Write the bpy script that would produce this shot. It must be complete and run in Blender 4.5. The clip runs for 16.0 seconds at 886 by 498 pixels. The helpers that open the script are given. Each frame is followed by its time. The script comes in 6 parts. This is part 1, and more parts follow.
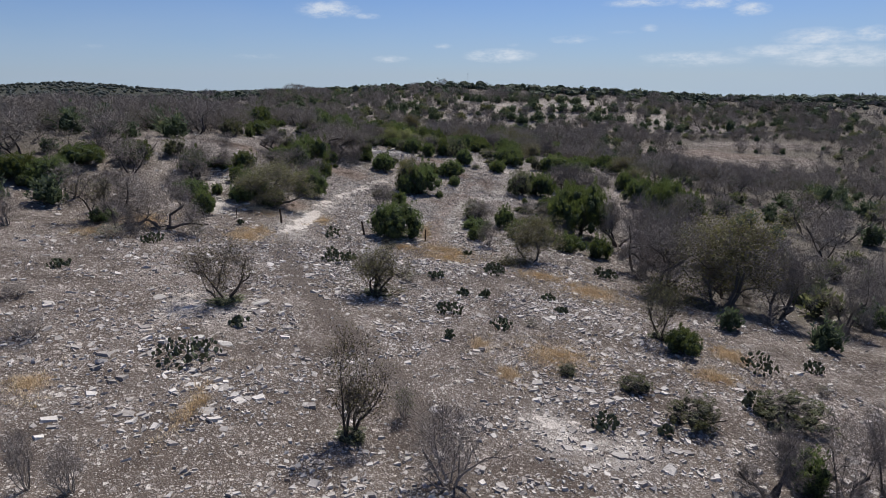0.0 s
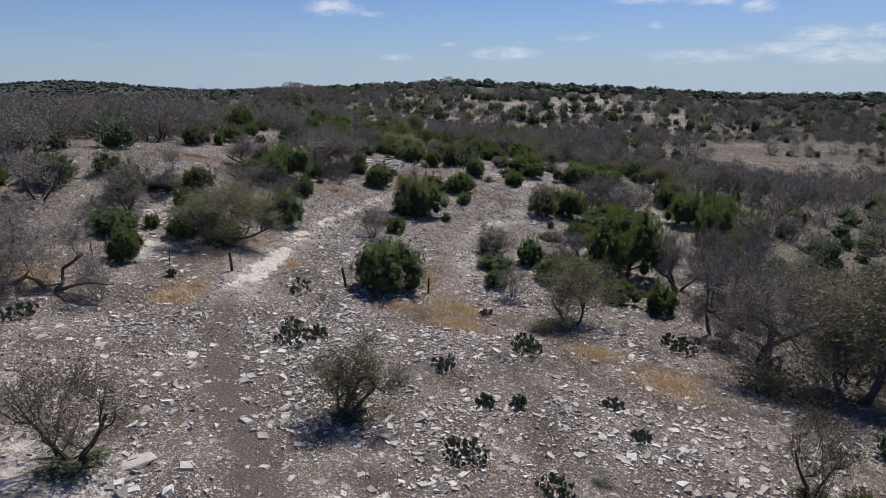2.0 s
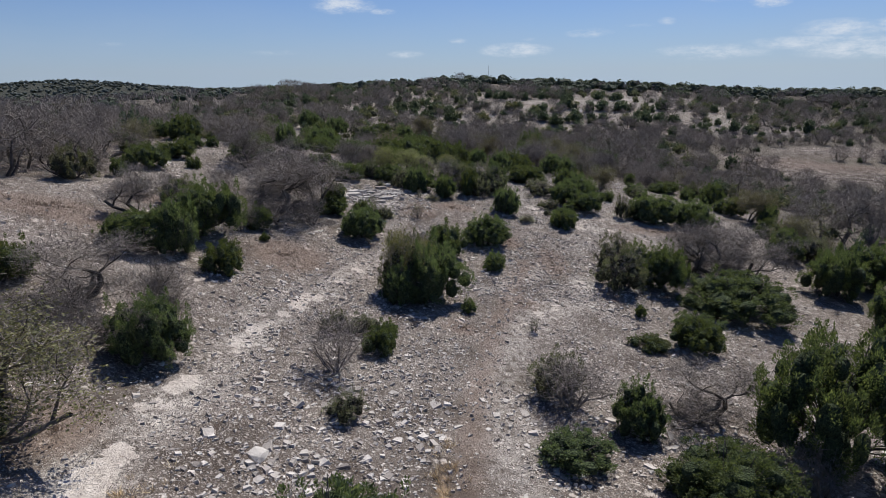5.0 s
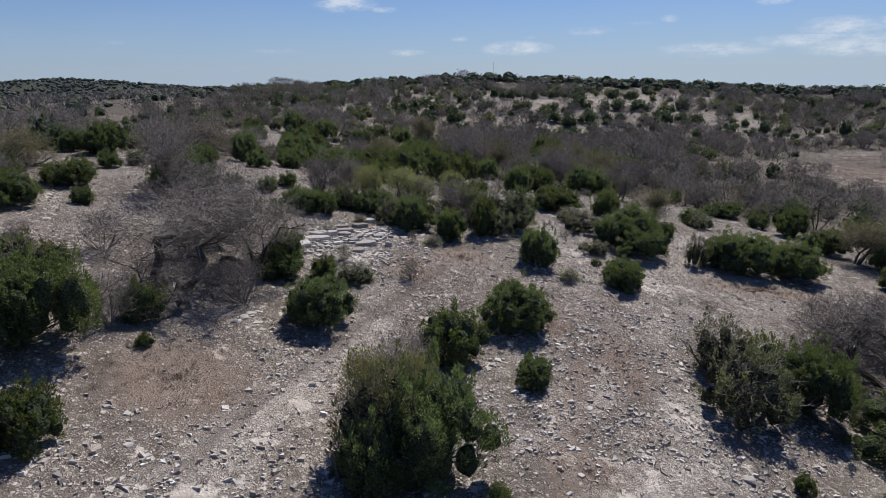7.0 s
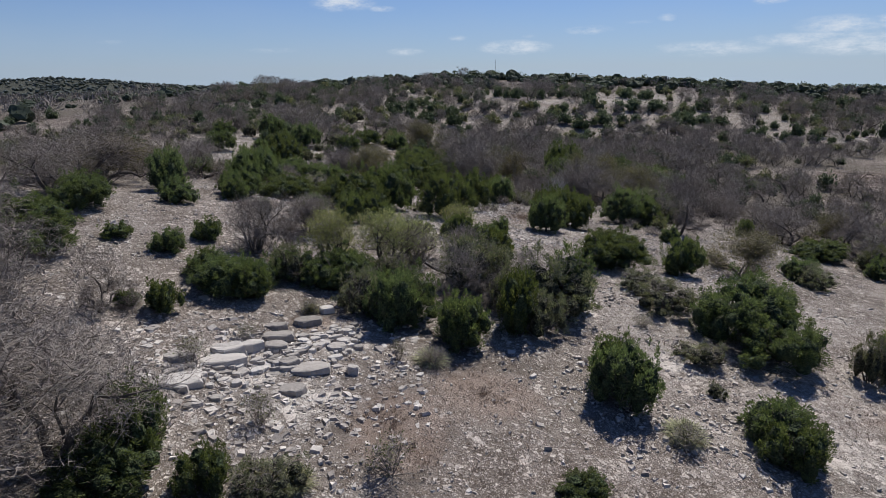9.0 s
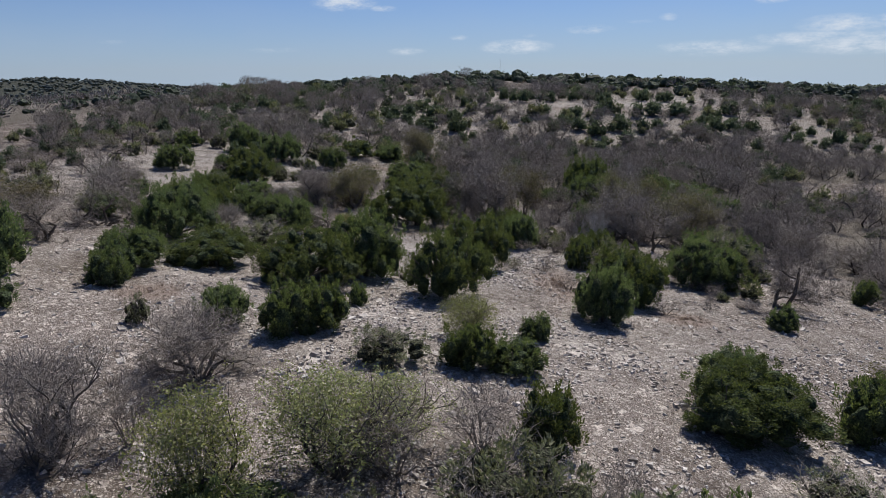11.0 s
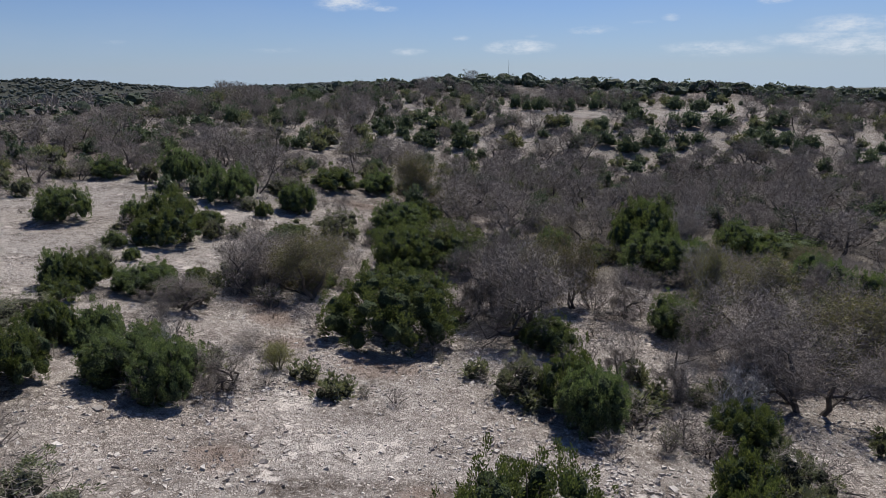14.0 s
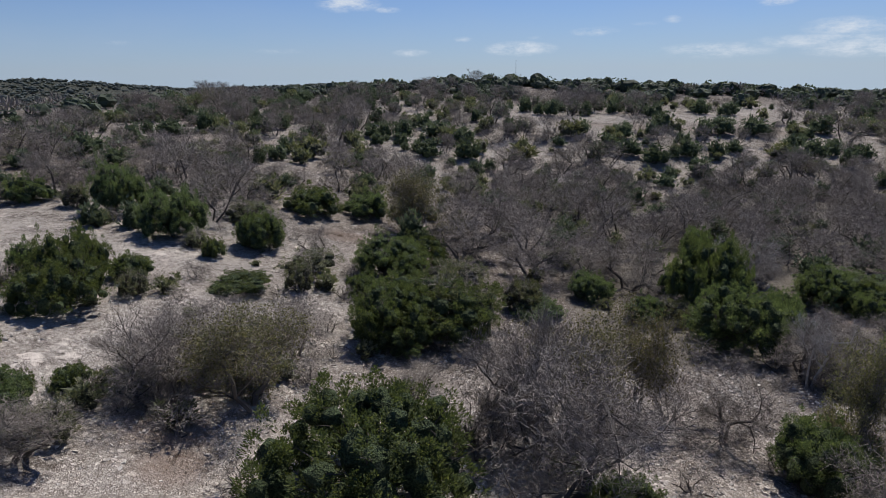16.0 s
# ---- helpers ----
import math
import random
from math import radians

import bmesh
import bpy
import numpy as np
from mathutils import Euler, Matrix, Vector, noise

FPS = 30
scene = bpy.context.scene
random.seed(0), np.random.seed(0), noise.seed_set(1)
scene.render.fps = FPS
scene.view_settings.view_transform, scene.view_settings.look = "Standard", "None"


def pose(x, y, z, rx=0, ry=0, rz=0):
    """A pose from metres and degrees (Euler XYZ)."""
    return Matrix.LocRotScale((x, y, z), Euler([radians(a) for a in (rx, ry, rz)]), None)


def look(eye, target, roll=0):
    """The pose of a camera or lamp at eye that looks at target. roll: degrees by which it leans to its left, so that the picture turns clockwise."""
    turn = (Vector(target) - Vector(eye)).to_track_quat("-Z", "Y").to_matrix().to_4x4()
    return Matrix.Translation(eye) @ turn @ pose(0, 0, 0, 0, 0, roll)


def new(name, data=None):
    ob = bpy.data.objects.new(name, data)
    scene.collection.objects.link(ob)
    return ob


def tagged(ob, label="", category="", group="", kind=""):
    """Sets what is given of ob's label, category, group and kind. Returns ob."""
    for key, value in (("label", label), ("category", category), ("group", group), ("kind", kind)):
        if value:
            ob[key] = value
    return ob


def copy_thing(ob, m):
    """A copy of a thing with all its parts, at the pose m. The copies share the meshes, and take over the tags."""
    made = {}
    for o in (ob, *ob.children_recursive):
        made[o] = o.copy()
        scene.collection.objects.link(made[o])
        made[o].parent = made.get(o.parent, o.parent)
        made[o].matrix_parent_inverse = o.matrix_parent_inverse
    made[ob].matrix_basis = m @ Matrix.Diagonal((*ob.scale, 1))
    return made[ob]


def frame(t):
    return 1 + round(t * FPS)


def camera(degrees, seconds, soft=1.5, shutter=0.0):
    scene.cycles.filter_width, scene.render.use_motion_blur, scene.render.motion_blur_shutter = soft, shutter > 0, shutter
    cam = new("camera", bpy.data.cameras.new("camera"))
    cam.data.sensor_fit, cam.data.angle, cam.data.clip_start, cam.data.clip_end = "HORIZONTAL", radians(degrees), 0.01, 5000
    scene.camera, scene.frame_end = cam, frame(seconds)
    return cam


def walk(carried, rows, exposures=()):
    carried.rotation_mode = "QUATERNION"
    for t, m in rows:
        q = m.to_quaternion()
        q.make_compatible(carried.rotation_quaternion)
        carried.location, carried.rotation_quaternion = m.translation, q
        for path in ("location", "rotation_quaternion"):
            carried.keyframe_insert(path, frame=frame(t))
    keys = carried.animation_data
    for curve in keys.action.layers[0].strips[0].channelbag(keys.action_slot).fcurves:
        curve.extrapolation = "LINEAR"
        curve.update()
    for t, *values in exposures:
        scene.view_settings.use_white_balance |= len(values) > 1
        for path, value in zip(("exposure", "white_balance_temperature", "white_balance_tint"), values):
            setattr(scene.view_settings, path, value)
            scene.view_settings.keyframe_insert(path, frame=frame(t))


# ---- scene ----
cam = camera(70.0, 16.0, soft=0.6)
METRES, EYE, TILT, LEAN, TURN = 244.0, 12.0, -14.7, 0.0, 0.0
ROWS = [
    (0.0, 0.0000, 0.0000, 0.0000, 0.00, 0.00, 0.00),
    (0.5, -0.0001, 0.0121, 0.0029, 0.02, -0.04, 0.01),
    (1.0, -0.0003, 0.0256, 0.0062, 0.06, -0.10, 0.01),
    (1.5, -0.0006, 0.0401, 0.0097, 0.31, -0.15, -0.04),
    (2.0, -0.0010, 0.0556, 0.0142, 0.48, -0.17, -0.03),
    (2.5, -0.0015, 0.0704, 0.0185, 0.69, -0.21, -0.02),
    (3.0, -0.0020, 0.0868, 0.0226, 0.98, -0.25, -0.02),
    (3.5, -0.0025, 0.1035, 0.0267, 1.18, -0.31, -0.02),
    (4.0, -0.0030, 0.1205, 0.0310, 1.27, -0.35, 0.01),
    (6.5, -0.0058, 0.2039, 0.0514, 1.54, -0.52, 0.12),
    (7.0, -0.0064, 0.2211, 0.0556, 1.56, -0.56, 0.11),
    (7.5, -0.0071, 0.2385, 0.0599, 1.49, -0.58, 0.15),
    (8.0, -0.0079, 0.2557, 0.0641, 1.39, -0.60, 0.16),
    (8.5, -0.0088, 0.2729, 0.0684, 1.39, -0.62, 0.18),
    (9.0, -0.0095, 0.2898, 0.0724, 1.41, -0.64, 0.19),
    (9.5, -0.0100, 0.3067, 0.0768, 1.43, -0.64, 0.20),
    (12.0, -0.0119, 0.3887, 0.1003, 1.58, -0.69, 0.19),
    (12.5, -0.0125, 0.4055, 0.1044, 1.60, -0.68, 0.16),
    (13.0, -0.0130, 0.4216, 0.1098, 1.64, -0.69, 0.17),
    (13.5, -0.0136, 0.4372, 0.1157, 1.64, -0.68, 0.18),
    (14.0, -0.0141, 0.4527, 0.1208, 1.68, -0.64, 0.12),
    (14.5, -0.0146, 0.4681, 0.1247, 1.68, -0.60, 0.11),
    (15.0, -0.0153, 0.4834, 0.1283, 1.68, -0.56, 0.08),
    (15.5, -0.0159, 0.4985, 0.1322, 1.72, -0.56, 0.01),
    (16.0, -0.0166, 0.5134, 0.1359, 1.81, -0.54, -0.03),
]
walk(cam, [(t, pose(0, 0, EYE, TILT, LEAN, TURN) @ pose(METRES * x, METRES * y, METRES * z, 90 + pitch, roll, yaw)) for t, x, y, z, yaw, pitch, roll in ROWS])


# ---- world, sun, exposure ----
SUN_AZ, SUN_EL = radians(24), radians(52)     # from +Y towards +X, above the horizon

world = bpy.data.worlds.new("sky")
scene.world = world
world.use_nodes = True
wt = world.node_tree
wt.nodes.clear()


def wnode(kind, **sets):
    n = wt.nodes.new(kind)
    for k, v in sets.items():
        n.inputs[k].default_value = v
    return n


def wmath(op, a, b=None, c=None):
    n = wt.nodes.new("ShaderNodeMath")
    n.operation = op
    for i, v in enumerate((a, b, c)):
        if v is None:
            continue
        if isinstance(v, (int, float)):
            n.inputs[i].default_value = v
        else:
            wt.links.new(v, n.inputs[i])
    return n.outputs[0]


sky = wt.nodes.new("ShaderNodeTexSky")
sky.sky_type = "NISHITA"
sky.sun_disc = False
sky.sun_elevation, sky.sun_rotation = SUN_EL, SUN_AZ
sky.altitude, sky.air_density, sky.dust_density, sky.ozone_density = 400, 1.0, 0.15, 3.5
coord = wt.nodes.new("ShaderNodeTexCoord")
# small fair-weather clouds: ellipses in azimuth and elevation with ragged, fibrous edges
split = wt.nodes.new("ShaderNodeSeparateXYZ")
wt.links.new(coord.outputs["Generated"], split.inputs[0])
az = wmath("ARCTAN2", split.outputs[0], split.outputs[1])
el = wmath("ARCSINE", split.outputs[2])
flat = wt.nodes.new("ShaderNodeCombineXYZ")
wt.links.new(wmath("MULTIPLY", az, 1.0), flat.inputs[0])
wt.links.new(wmath("MULTIPLY", el, 2.6), flat.inputs[1])
over = wt.nodes.new("ShaderNodeCombineXYZ")      # beyond the land's edge the sky goes on as at the horizon
wt.links.new(split.outputs[0], over.inputs[0])
wt.links.new(split.outputs[1], over.inputs[1])
wt.links.new(wmath("MAXIMUM", split.outputs[2], 0.012), over.inputs[2])
wt.links.new(over.outputs[0], sky.inputs["Vector"])
rag = wnode("ShaderNodeTexNoise", Scale=34.0, Detail=8.0, Roughness=0.68)
wt.links.new(flat.outputs[0], rag.inputs["Vector"])
rag2 = wnode("ShaderNodeTexNoise", Scale=7.0, Detail=4.0, Roughness=0.55)
wt.links.new(flat.outputs[0], rag2.inputs["Vector"])
CLOUDS = [  # azimuth and elevation of the middle, half width, half height (degrees), body
    (-9.7, 5.95, 2.6, 0.71, 0.95),
    (-6.4, 5.47, 1.2, 0.28, 0.70),
    (-4.5, 2.00, 1.6, 0.35, 0.75),
    (-0.0, 3.08, 0.9, 0.29, 0.60),
    (4.9, 2.27, 3.0, 0.60, 0.90),
    (11.1, 3.56, 2.0, 0.40, 0.70),
    (15.0, 4.08, 1.4, 0.22, 0.50),
    (17.2, 4.35, 0.8, 0.33, 0.60),
    (16.4, 6.31, 3.0, 0.37, 0.80),
    (21.7, 6.11, 2.4, 0.52, 0.90),
    (24.6, 5.54, 1.5, 0.51, 0.95),
    (20.5, 1.88, 4.6, 0.62, 0.80),
    (29.5, 3.36, 3.0, 0.66, 0.85),
    (28.5, 2.38, 5.6, 0.56, 0.80),
    (32.8, 3.52, 1.6, 0.58, 0.85),
    (31.5, 1.83, 5.0, 0.70, 0.85),
    (-15.7, 2.15, 2.4, 0.28, 0.45),
    (-27.8, 2.72, 1.2, 0.21, 0.40),
    (6.1, 3.15, 0.8, 0.23, 0.40),
    (-60.0, 14.0, 9.0, 2.4, 0.8), (70.0, 12.0, 12.0, 2.6, 0.8), (120.0, 16.0, 11.0, 3.0, 0.8), (-130.0, 18.0, 12.0, 3.0, 0.8),
]
body = None
for a0, e0, wa, we, full in CLOUDS:
    da = wmath("DIVIDE", wmath("SUBTRACT", az, radians(a0)), radians(wa))
    de = wmath("DIVIDE", wmath("SUBTRACT", el, radians(e0)), radians(we))
    r2 = wmath("ADD", wmath("MULTIPLY", da, da), wmath("MULTIPLY", de, de))
    m = wmath("MULTIPLY", wmath("MAXIMUM", wmath("SUBTRACT", 1.0, wmath("MULTIPLY", r2, 0.55)), 0.0), full)
    body = m if body is None else wmath("MAXIMUM", body, m)
ragged = wmath("MULTIPLY", body, wmath("ADD", wmath("MULTIPLY", rag.outputs[0], 1.9), wmath("SUBTRACT", wmath("MULTIPLY", rag2.outputs[0], 0.9), 0.72)))
mask = wt.nodes.new("ShaderNodeMapRange")
mask.interpolation_type = "SMOOTHSTEP"
mask.inputs["From Min"].default_value, mask.inputs["From Max"].default_value = 0.14, 0.95
wt.links.new(ragged, mask.inputs["Value"])
haze = wt.nodes.new("ShaderNodeMapRange")      # thin high veil, thicker towards the horizon
haze.interpolation_type = "SMOOTHSTEP"
haze.inputs["From Min"].default_value, haze.inputs["From Max"].default_value = 0.20, -0.02
haze.inputs["To Max"].default_value = 0.5
wt.links.new(el, haze.inputs["Value"])
veil = wmath("MULTIPLY", haze.outputs[0], wmath("ADD", 0.6, wmath("MULTIPLY", rag2.outputs[0], 0.8)))
mix0 = wt.nodes.new("ShaderNodeMix")
mix0.data_type = "RGBA"
wt.links.new(veil, mix0.inputs["Factor"])
tint = wt.nodes.new("ShaderNodeMix")
tint.data_type, tint.blend_type = "RGBA", "MULTIPLY"
tint.inputs["Factor"].default_value = 1.0
wt.links.new(sky.outputs[0], tint.inputs["A"])
tint.inputs["B"].default_value = (0.755, 0.95, 1.37, 1)
wt.links.new(tint.outputs["Result"], mix0.inputs["A"])
mix0.inputs["B"].default_value = (6.4, 7.9, 10.6, 1)
mix = wt.nodes.new("ShaderNodeMix")
mix.data_type = "RGBA"
wt.links.new(wmath("MULTIPLY", mask.outputs[0], 0.9), mix.inputs["Factor"])
wt.links.new(mix0.outputs["Result"], mix.inputs["A"])
mix.inputs["B"].default_value = (11.4, 12.4, 13.8, 1)
bg = wnode("ShaderNodeBackground", Strength=0.059)
wt.links.new(mix.outputs["Result"], bg.inputs["Color"])
out = wt.nodes.new("ShaderNodeOutputWorld")
wt.links.new(bg.outputs[0], out.inputs["Surface"])

sun_data = bpy.data.lights.new("sun", "SUN")
sun_data.energy, sun_data.angle, sun_data.color = 5.0, radians(0.53), (0.99, 0.952, 0.893)
sun = new("sun", sun_data)
SUN_DIR = Vector((math.sin(SUN_AZ) * math.cos(SUN_EL), math.cos(SUN_AZ) * math.cos(SUN_EL), math.sin(SUN_EL)))
sun.matrix_world = look(SUN_DIR * 300, (0, 0, 0))


# ---- the lie of the land: a plan of heights, row by row northwards ----
COLS = np.array([-160.0, -60, -25, -10, 5, 20, 70, 150])
LAND = []


def row(y, *heights):
    LAND.append((y, heights))


row(-60, 3, 5, 4, 2, 0, -2, -6, -9)
row(25, 3, 5.5, 3.5, 1.6, -0.5, -2.3, -6, -9)
row(45, 3, 5.5, 3.0, 0.7, -1.4, -3.4, -7, -9)
row(65, 2.5, 6, 5.5, 0.8, -1.7, -3.3, -7, -9)
row(80, 2.5, 6, 5.3, 1.5, -0.7, -2.9, -7, -9)
row(92, 2.5, 6, 5.2, 2.4, 0.3, -2, -7, -9)
row(108, 2.5, 6, 5, 2.7, 0.8, -1.6, -7, -9)
row(130, 2.5, 4.5, 2.3, 0.1, -1.2, -2.8, -8.8, -11)
row(150, 2.5, 3, 0.1, -2.4, -3.2, -4.3, -9.6, -11.5)
row(170, 2.5, 2, -0.8, -3.6, -4.7, -5.2, -9.0, -10.4)
row(200, 2.5, 3.2, 0, -3.2, -4.8, -5.5, -7, -7.6)
row(230, 2.5, 4, 1.5, -1.5, -3.6, -4.8, -5.5, -8)
row(262, 3, 5.5, 4.6, 3.6, 3.2, 2.7, 0.3, -5)
row(300, 2.5, 7, 7, 7, 6.6, 6.0, 4.4, 0.2)
row(335, 1, 6, 8, 9, 9.3, 9, 6.8, 3.0)
row(430, -5, -4, -2, 0, 1, 2, 0, -6)
row(560, -13, -13, -12, -11, -11, -11, -13, -14)
row(900, -14, -14, -14, -15, -16, -17, -19, -21)
row(1300, -19, -20, -21, -22, -23, -24, -26, -28)
row(2600, -46, -47, -48, -48, -48, -50, -52, -54)
row(4300, -84, -84, -84, -84, -84, -84, -85, -86)
LAND_Y = np.array([r[0] for r in LAND], float)
LAND_Z = np.array([r[1] for r in LAND], float)


def hermite(knots, values, at):
    """Smooth curve through values (last axis: knots... first axis knots) at the places given."""
    at = np.clip(at, knots[0], knots[-1])
    i = np.clip(np.searchsorted(knots, at) - 1, 0, len(knots) - 2)
    step = knots[i + 1] - knots[i]
    u = (at - knots[i]) / step
    slope = np.gradient(values, knots, axis=0)
    return i, u, step, slope


def ground(x, y):
    """Height of the ground, for arrays or numbers."""
    x, y = np.broadcast_arrays(np.asarray(x, float), np.asarray(y, float))
    shape = x.shape
    x, y = x.ravel(), y.ravel()
    j, v, ystep, _ = hermite(LAND_Y, LAND_Z, y)
    i, u, xstep, slope_x = hermite(COLS, LAND_Z.T, x)
    sx = slope_x.T

    def along(r):
        a, b = LAND_Z[r, i], LAND_Z[r, i + 1]
        return (a * (1 + 2 * u) * (1 - u) ** 2 + b * u * u * (3 - 2 * u)
                + xstep * (sx[r, i] * u * (1 - u) ** 2 - sx[r, i + 1] * u * u * (1 - u)))

    n = len(LAND_Y) - 1
    z0, z1, z2, z3 = along(np.maximum(j - 1, 0)), along(j), along(j + 1), along(np.minimum(j + 2, n))
    y0, y1, y2, y3 = LAND_Y[np.maximum(j - 1, 0)], LAND_Y[j], LAND_Y[j + 1], LAND_Y[np.minimum(j + 2, n)]
    s1, s2 = (z2 - z0) / (y2 - y0), (z3 - z1) / (y3 - y1)
    z = (z1 * (1 + 2 * v) * (1 - v) ** 2 + z2 * v * v * (3 - 2 * v) + ystep * (s1 * v * (1 - v) ** 2 - s2 * v * v * (1 - v)))
    # far hills beyond the ridge
    for cx, cy, wx, wy, h in ((-545, 930, 170, 120, 24.5), (-230, 1050, 180, 140, 13.5), (-20, 1150, 200, 140, 13.5), (-900, 700, 240, 200, 14), (900, 1500, 500, 300, 6)):
        z = z + h * np.exp(-((x - cx) / wx) ** 2 - ((y - cy) / wy) ** 2)
    # swells of a few metres' length
    z = z + 0.10 * np.sin(x * 0.53 + 1.3 * np.sin(y * 0.21)) * np.sin(y * 0.47 + 0.9 * np.sin(x * 0.31)) + 0.05 * np.sin(x * 1.3 + y * 0.7) * np.sin(y * 1.1 - x * 0.5)
    return z.reshape(shape) if shape else float(z[0])


# ---- materials ----
def material(name, rough=0.9, spec=0.2):
    m = bpy.data.materials.new(name)
    m.use_nodes = True
    b = m.node_tree.nodes["Principled BSDF"]
    b.inputs["Roughness"].default_value = rough
    b.inputs["Specular IOR Level"].default_value = spec
    return m, m.node_tree, b


def add(nt, kind, **sets):
    n = nt.nodes.new(kind)
    for k, v in sets.items():
        n.inputs[k].default_value = v
    return n


def math_node(nt, op, a, b=0.0, clamp=False):
    n = nt.nodes.new("ShaderNodeMath")
    n.operation, n.use_clamp = op, clamp
    for i, v in enumerate((a, b)):
        if isinstance(v, (int, float)):
            n.inputs[i].default_value = v
        else:
            nt.links.new(v, n.inputs[i])
    return n.outputs[0]


def blend(nt, fac, a, b, kind="MIX"):
    n = nt.nodes.new("ShaderNodeMix")
    n.data_type, n.blend_type = "RGBA", kind
    for key, v in (("Factor", fac), ("A", a), ("B", b)):
        if isinstance(v, (int, float)):
            n.inputs[key].default_value = v
        elif isinstance(v, tuple):
            n.inputs[key].default_value = (*v, 1)
        else:
            nt.links.new(v, n.inputs[key])
    return n.outputs["Result"]


def ramp(nt, fac, *stops):
    n = nt.nodes.new("ShaderNodeValToRGB")
    while len(n.color_ramp.elements) < len(stops):
        n.color_ramp.elements.new(0.5)
    for e, (p, c) in zip(n.color_ramp.elements, stops):
        e.position, e.color = p, (*c, 1) if len(c) == 3 else c
    nt.links.new(fac, n.inputs[0])
    return n.outputs[0]


def grey(nt, fac, lo, hi):
    n = nt.nodes.new("ShaderNodeMapRange")
    n.interpolation_type = "SMOOTHSTEP"
    n.inputs["From Min"].default_value, n.inputs["From Max"].default_value = lo, hi
    nt.links.new(fac, n.inputs["Value"])
    return n.outputs[0]


def foliage(name, dark, light, tip, translucent=0.3, spread=0.5):
    """Leaves: each clump and each plant a little different."""
    m, nt, b = material(name, 0.75, 0.25)
    isl = add(nt, "ShaderNodeNewGeometry").outputs["Random Per Island"]
    ob = add(nt, "ShaderNodeObjectInfo").outputs["Random"]
    c = ramp(nt, isl, (0.0, dark), (0.6, light), (1.0, tip))
    hsv = add(nt, "ShaderNodeHueSaturation")
    nt.links.new(c, hsv.inputs["Color"])
    nt.links.new(math_node(nt, "ADD", math_node(nt, "MULTIPLY", ob, 0.035), 0.482), hsv.inputs["Hue"])
    nt.links.new(math_node(nt, "ADD", math_node(nt, "MULTIPLY", ob, spread), 1.0 - spread / 2), hsv.inputs["Value"])
    nt.links.new(math_node(nt, "ADD", math_node(nt, "MULTIPLY", ob, -0.25), 1.08), hsv.inputs["Saturation"])
    nt.links.new(hsv.outputs[0], b.inputs["Base Color"])
    if translucent:
        tr = add(nt, "ShaderNodeBsdfTranslucent")
        nt.links.new(blend(nt, 1.0, hsv.outputs[0], (1.0, 1.0, 0.6), "MULTIPLY"), tr.inputs["Color"])
        mx = add(nt, "ShaderNodeMixShader", Fac=translucent)
        nt.links.new(b.outputs[0], mx.inputs[1])
        nt.links.new(tr.outputs[0], mx.inputs[2])
        nt.links.new(mx.outputs[0], nt.nodes["Material Output"].inputs["Surface"])
    return m


def bark(name, dark, light, scale=9.0):
    m, nt, b = material(name, 0.95, 0.1)
    tc = add(nt, "ShaderNodeTexCoord").outputs["Object"]
    n = add(nt, "ShaderNodeTexNoise", Scale=scale, Detail=5.0, Roughness=0.65)
    nt.links.new(tc, n.inputs["Vector"])
    ob = add(nt, "ShaderNodeObjectInfo").outputs["Random"]
    isl = add(nt, "ShaderNodeNewGeometry").outputs["Random Per Island"]
    f = math_node(nt, "ADD", math_node(nt, "MULTIPLY", grey(nt, n.outputs[0], 0.3, 0.7), 0.45), math_node(nt, "ADD", math_node(nt, "MULTIPLY", ob, 0.25), math_node(nt, "MULTIPLY", isl, 0.3)))
    nt.links.new(ramp(nt, f, (0.0, dark), (1.0, light)), b.inputs["Base Color"])
    bump = add(nt, "ShaderNodeBump", Strength=0.6, Distance=0.03)
    nt.links.new(n.outputs[0], bump.inputs["Height"])
    nt.links.new(bump.outputs[0], b.inputs["Normal"])
    return m


JUNIPER = foliage("juniper_foliage", (0.064, 0.090, 0.040), (0.120, 0.160, 0.067), (0.205, 0.238, 0.106), translucent=0.55)


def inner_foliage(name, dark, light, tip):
    """The close mass of leaves behind the outer tufts: noise paints shaded deep gaps and small lit sprigs into the
    colour.
    """
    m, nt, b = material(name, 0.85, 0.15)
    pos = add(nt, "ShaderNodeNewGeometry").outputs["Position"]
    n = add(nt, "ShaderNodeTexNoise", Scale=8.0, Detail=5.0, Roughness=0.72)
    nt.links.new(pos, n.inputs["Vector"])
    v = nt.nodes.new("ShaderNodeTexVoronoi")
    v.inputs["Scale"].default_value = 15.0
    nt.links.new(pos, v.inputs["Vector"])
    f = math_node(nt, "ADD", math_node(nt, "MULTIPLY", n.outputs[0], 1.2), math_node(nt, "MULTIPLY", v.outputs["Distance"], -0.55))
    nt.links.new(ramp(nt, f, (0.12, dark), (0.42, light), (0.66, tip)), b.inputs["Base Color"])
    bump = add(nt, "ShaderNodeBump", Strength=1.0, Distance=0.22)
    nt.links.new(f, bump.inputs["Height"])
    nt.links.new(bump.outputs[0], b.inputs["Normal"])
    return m


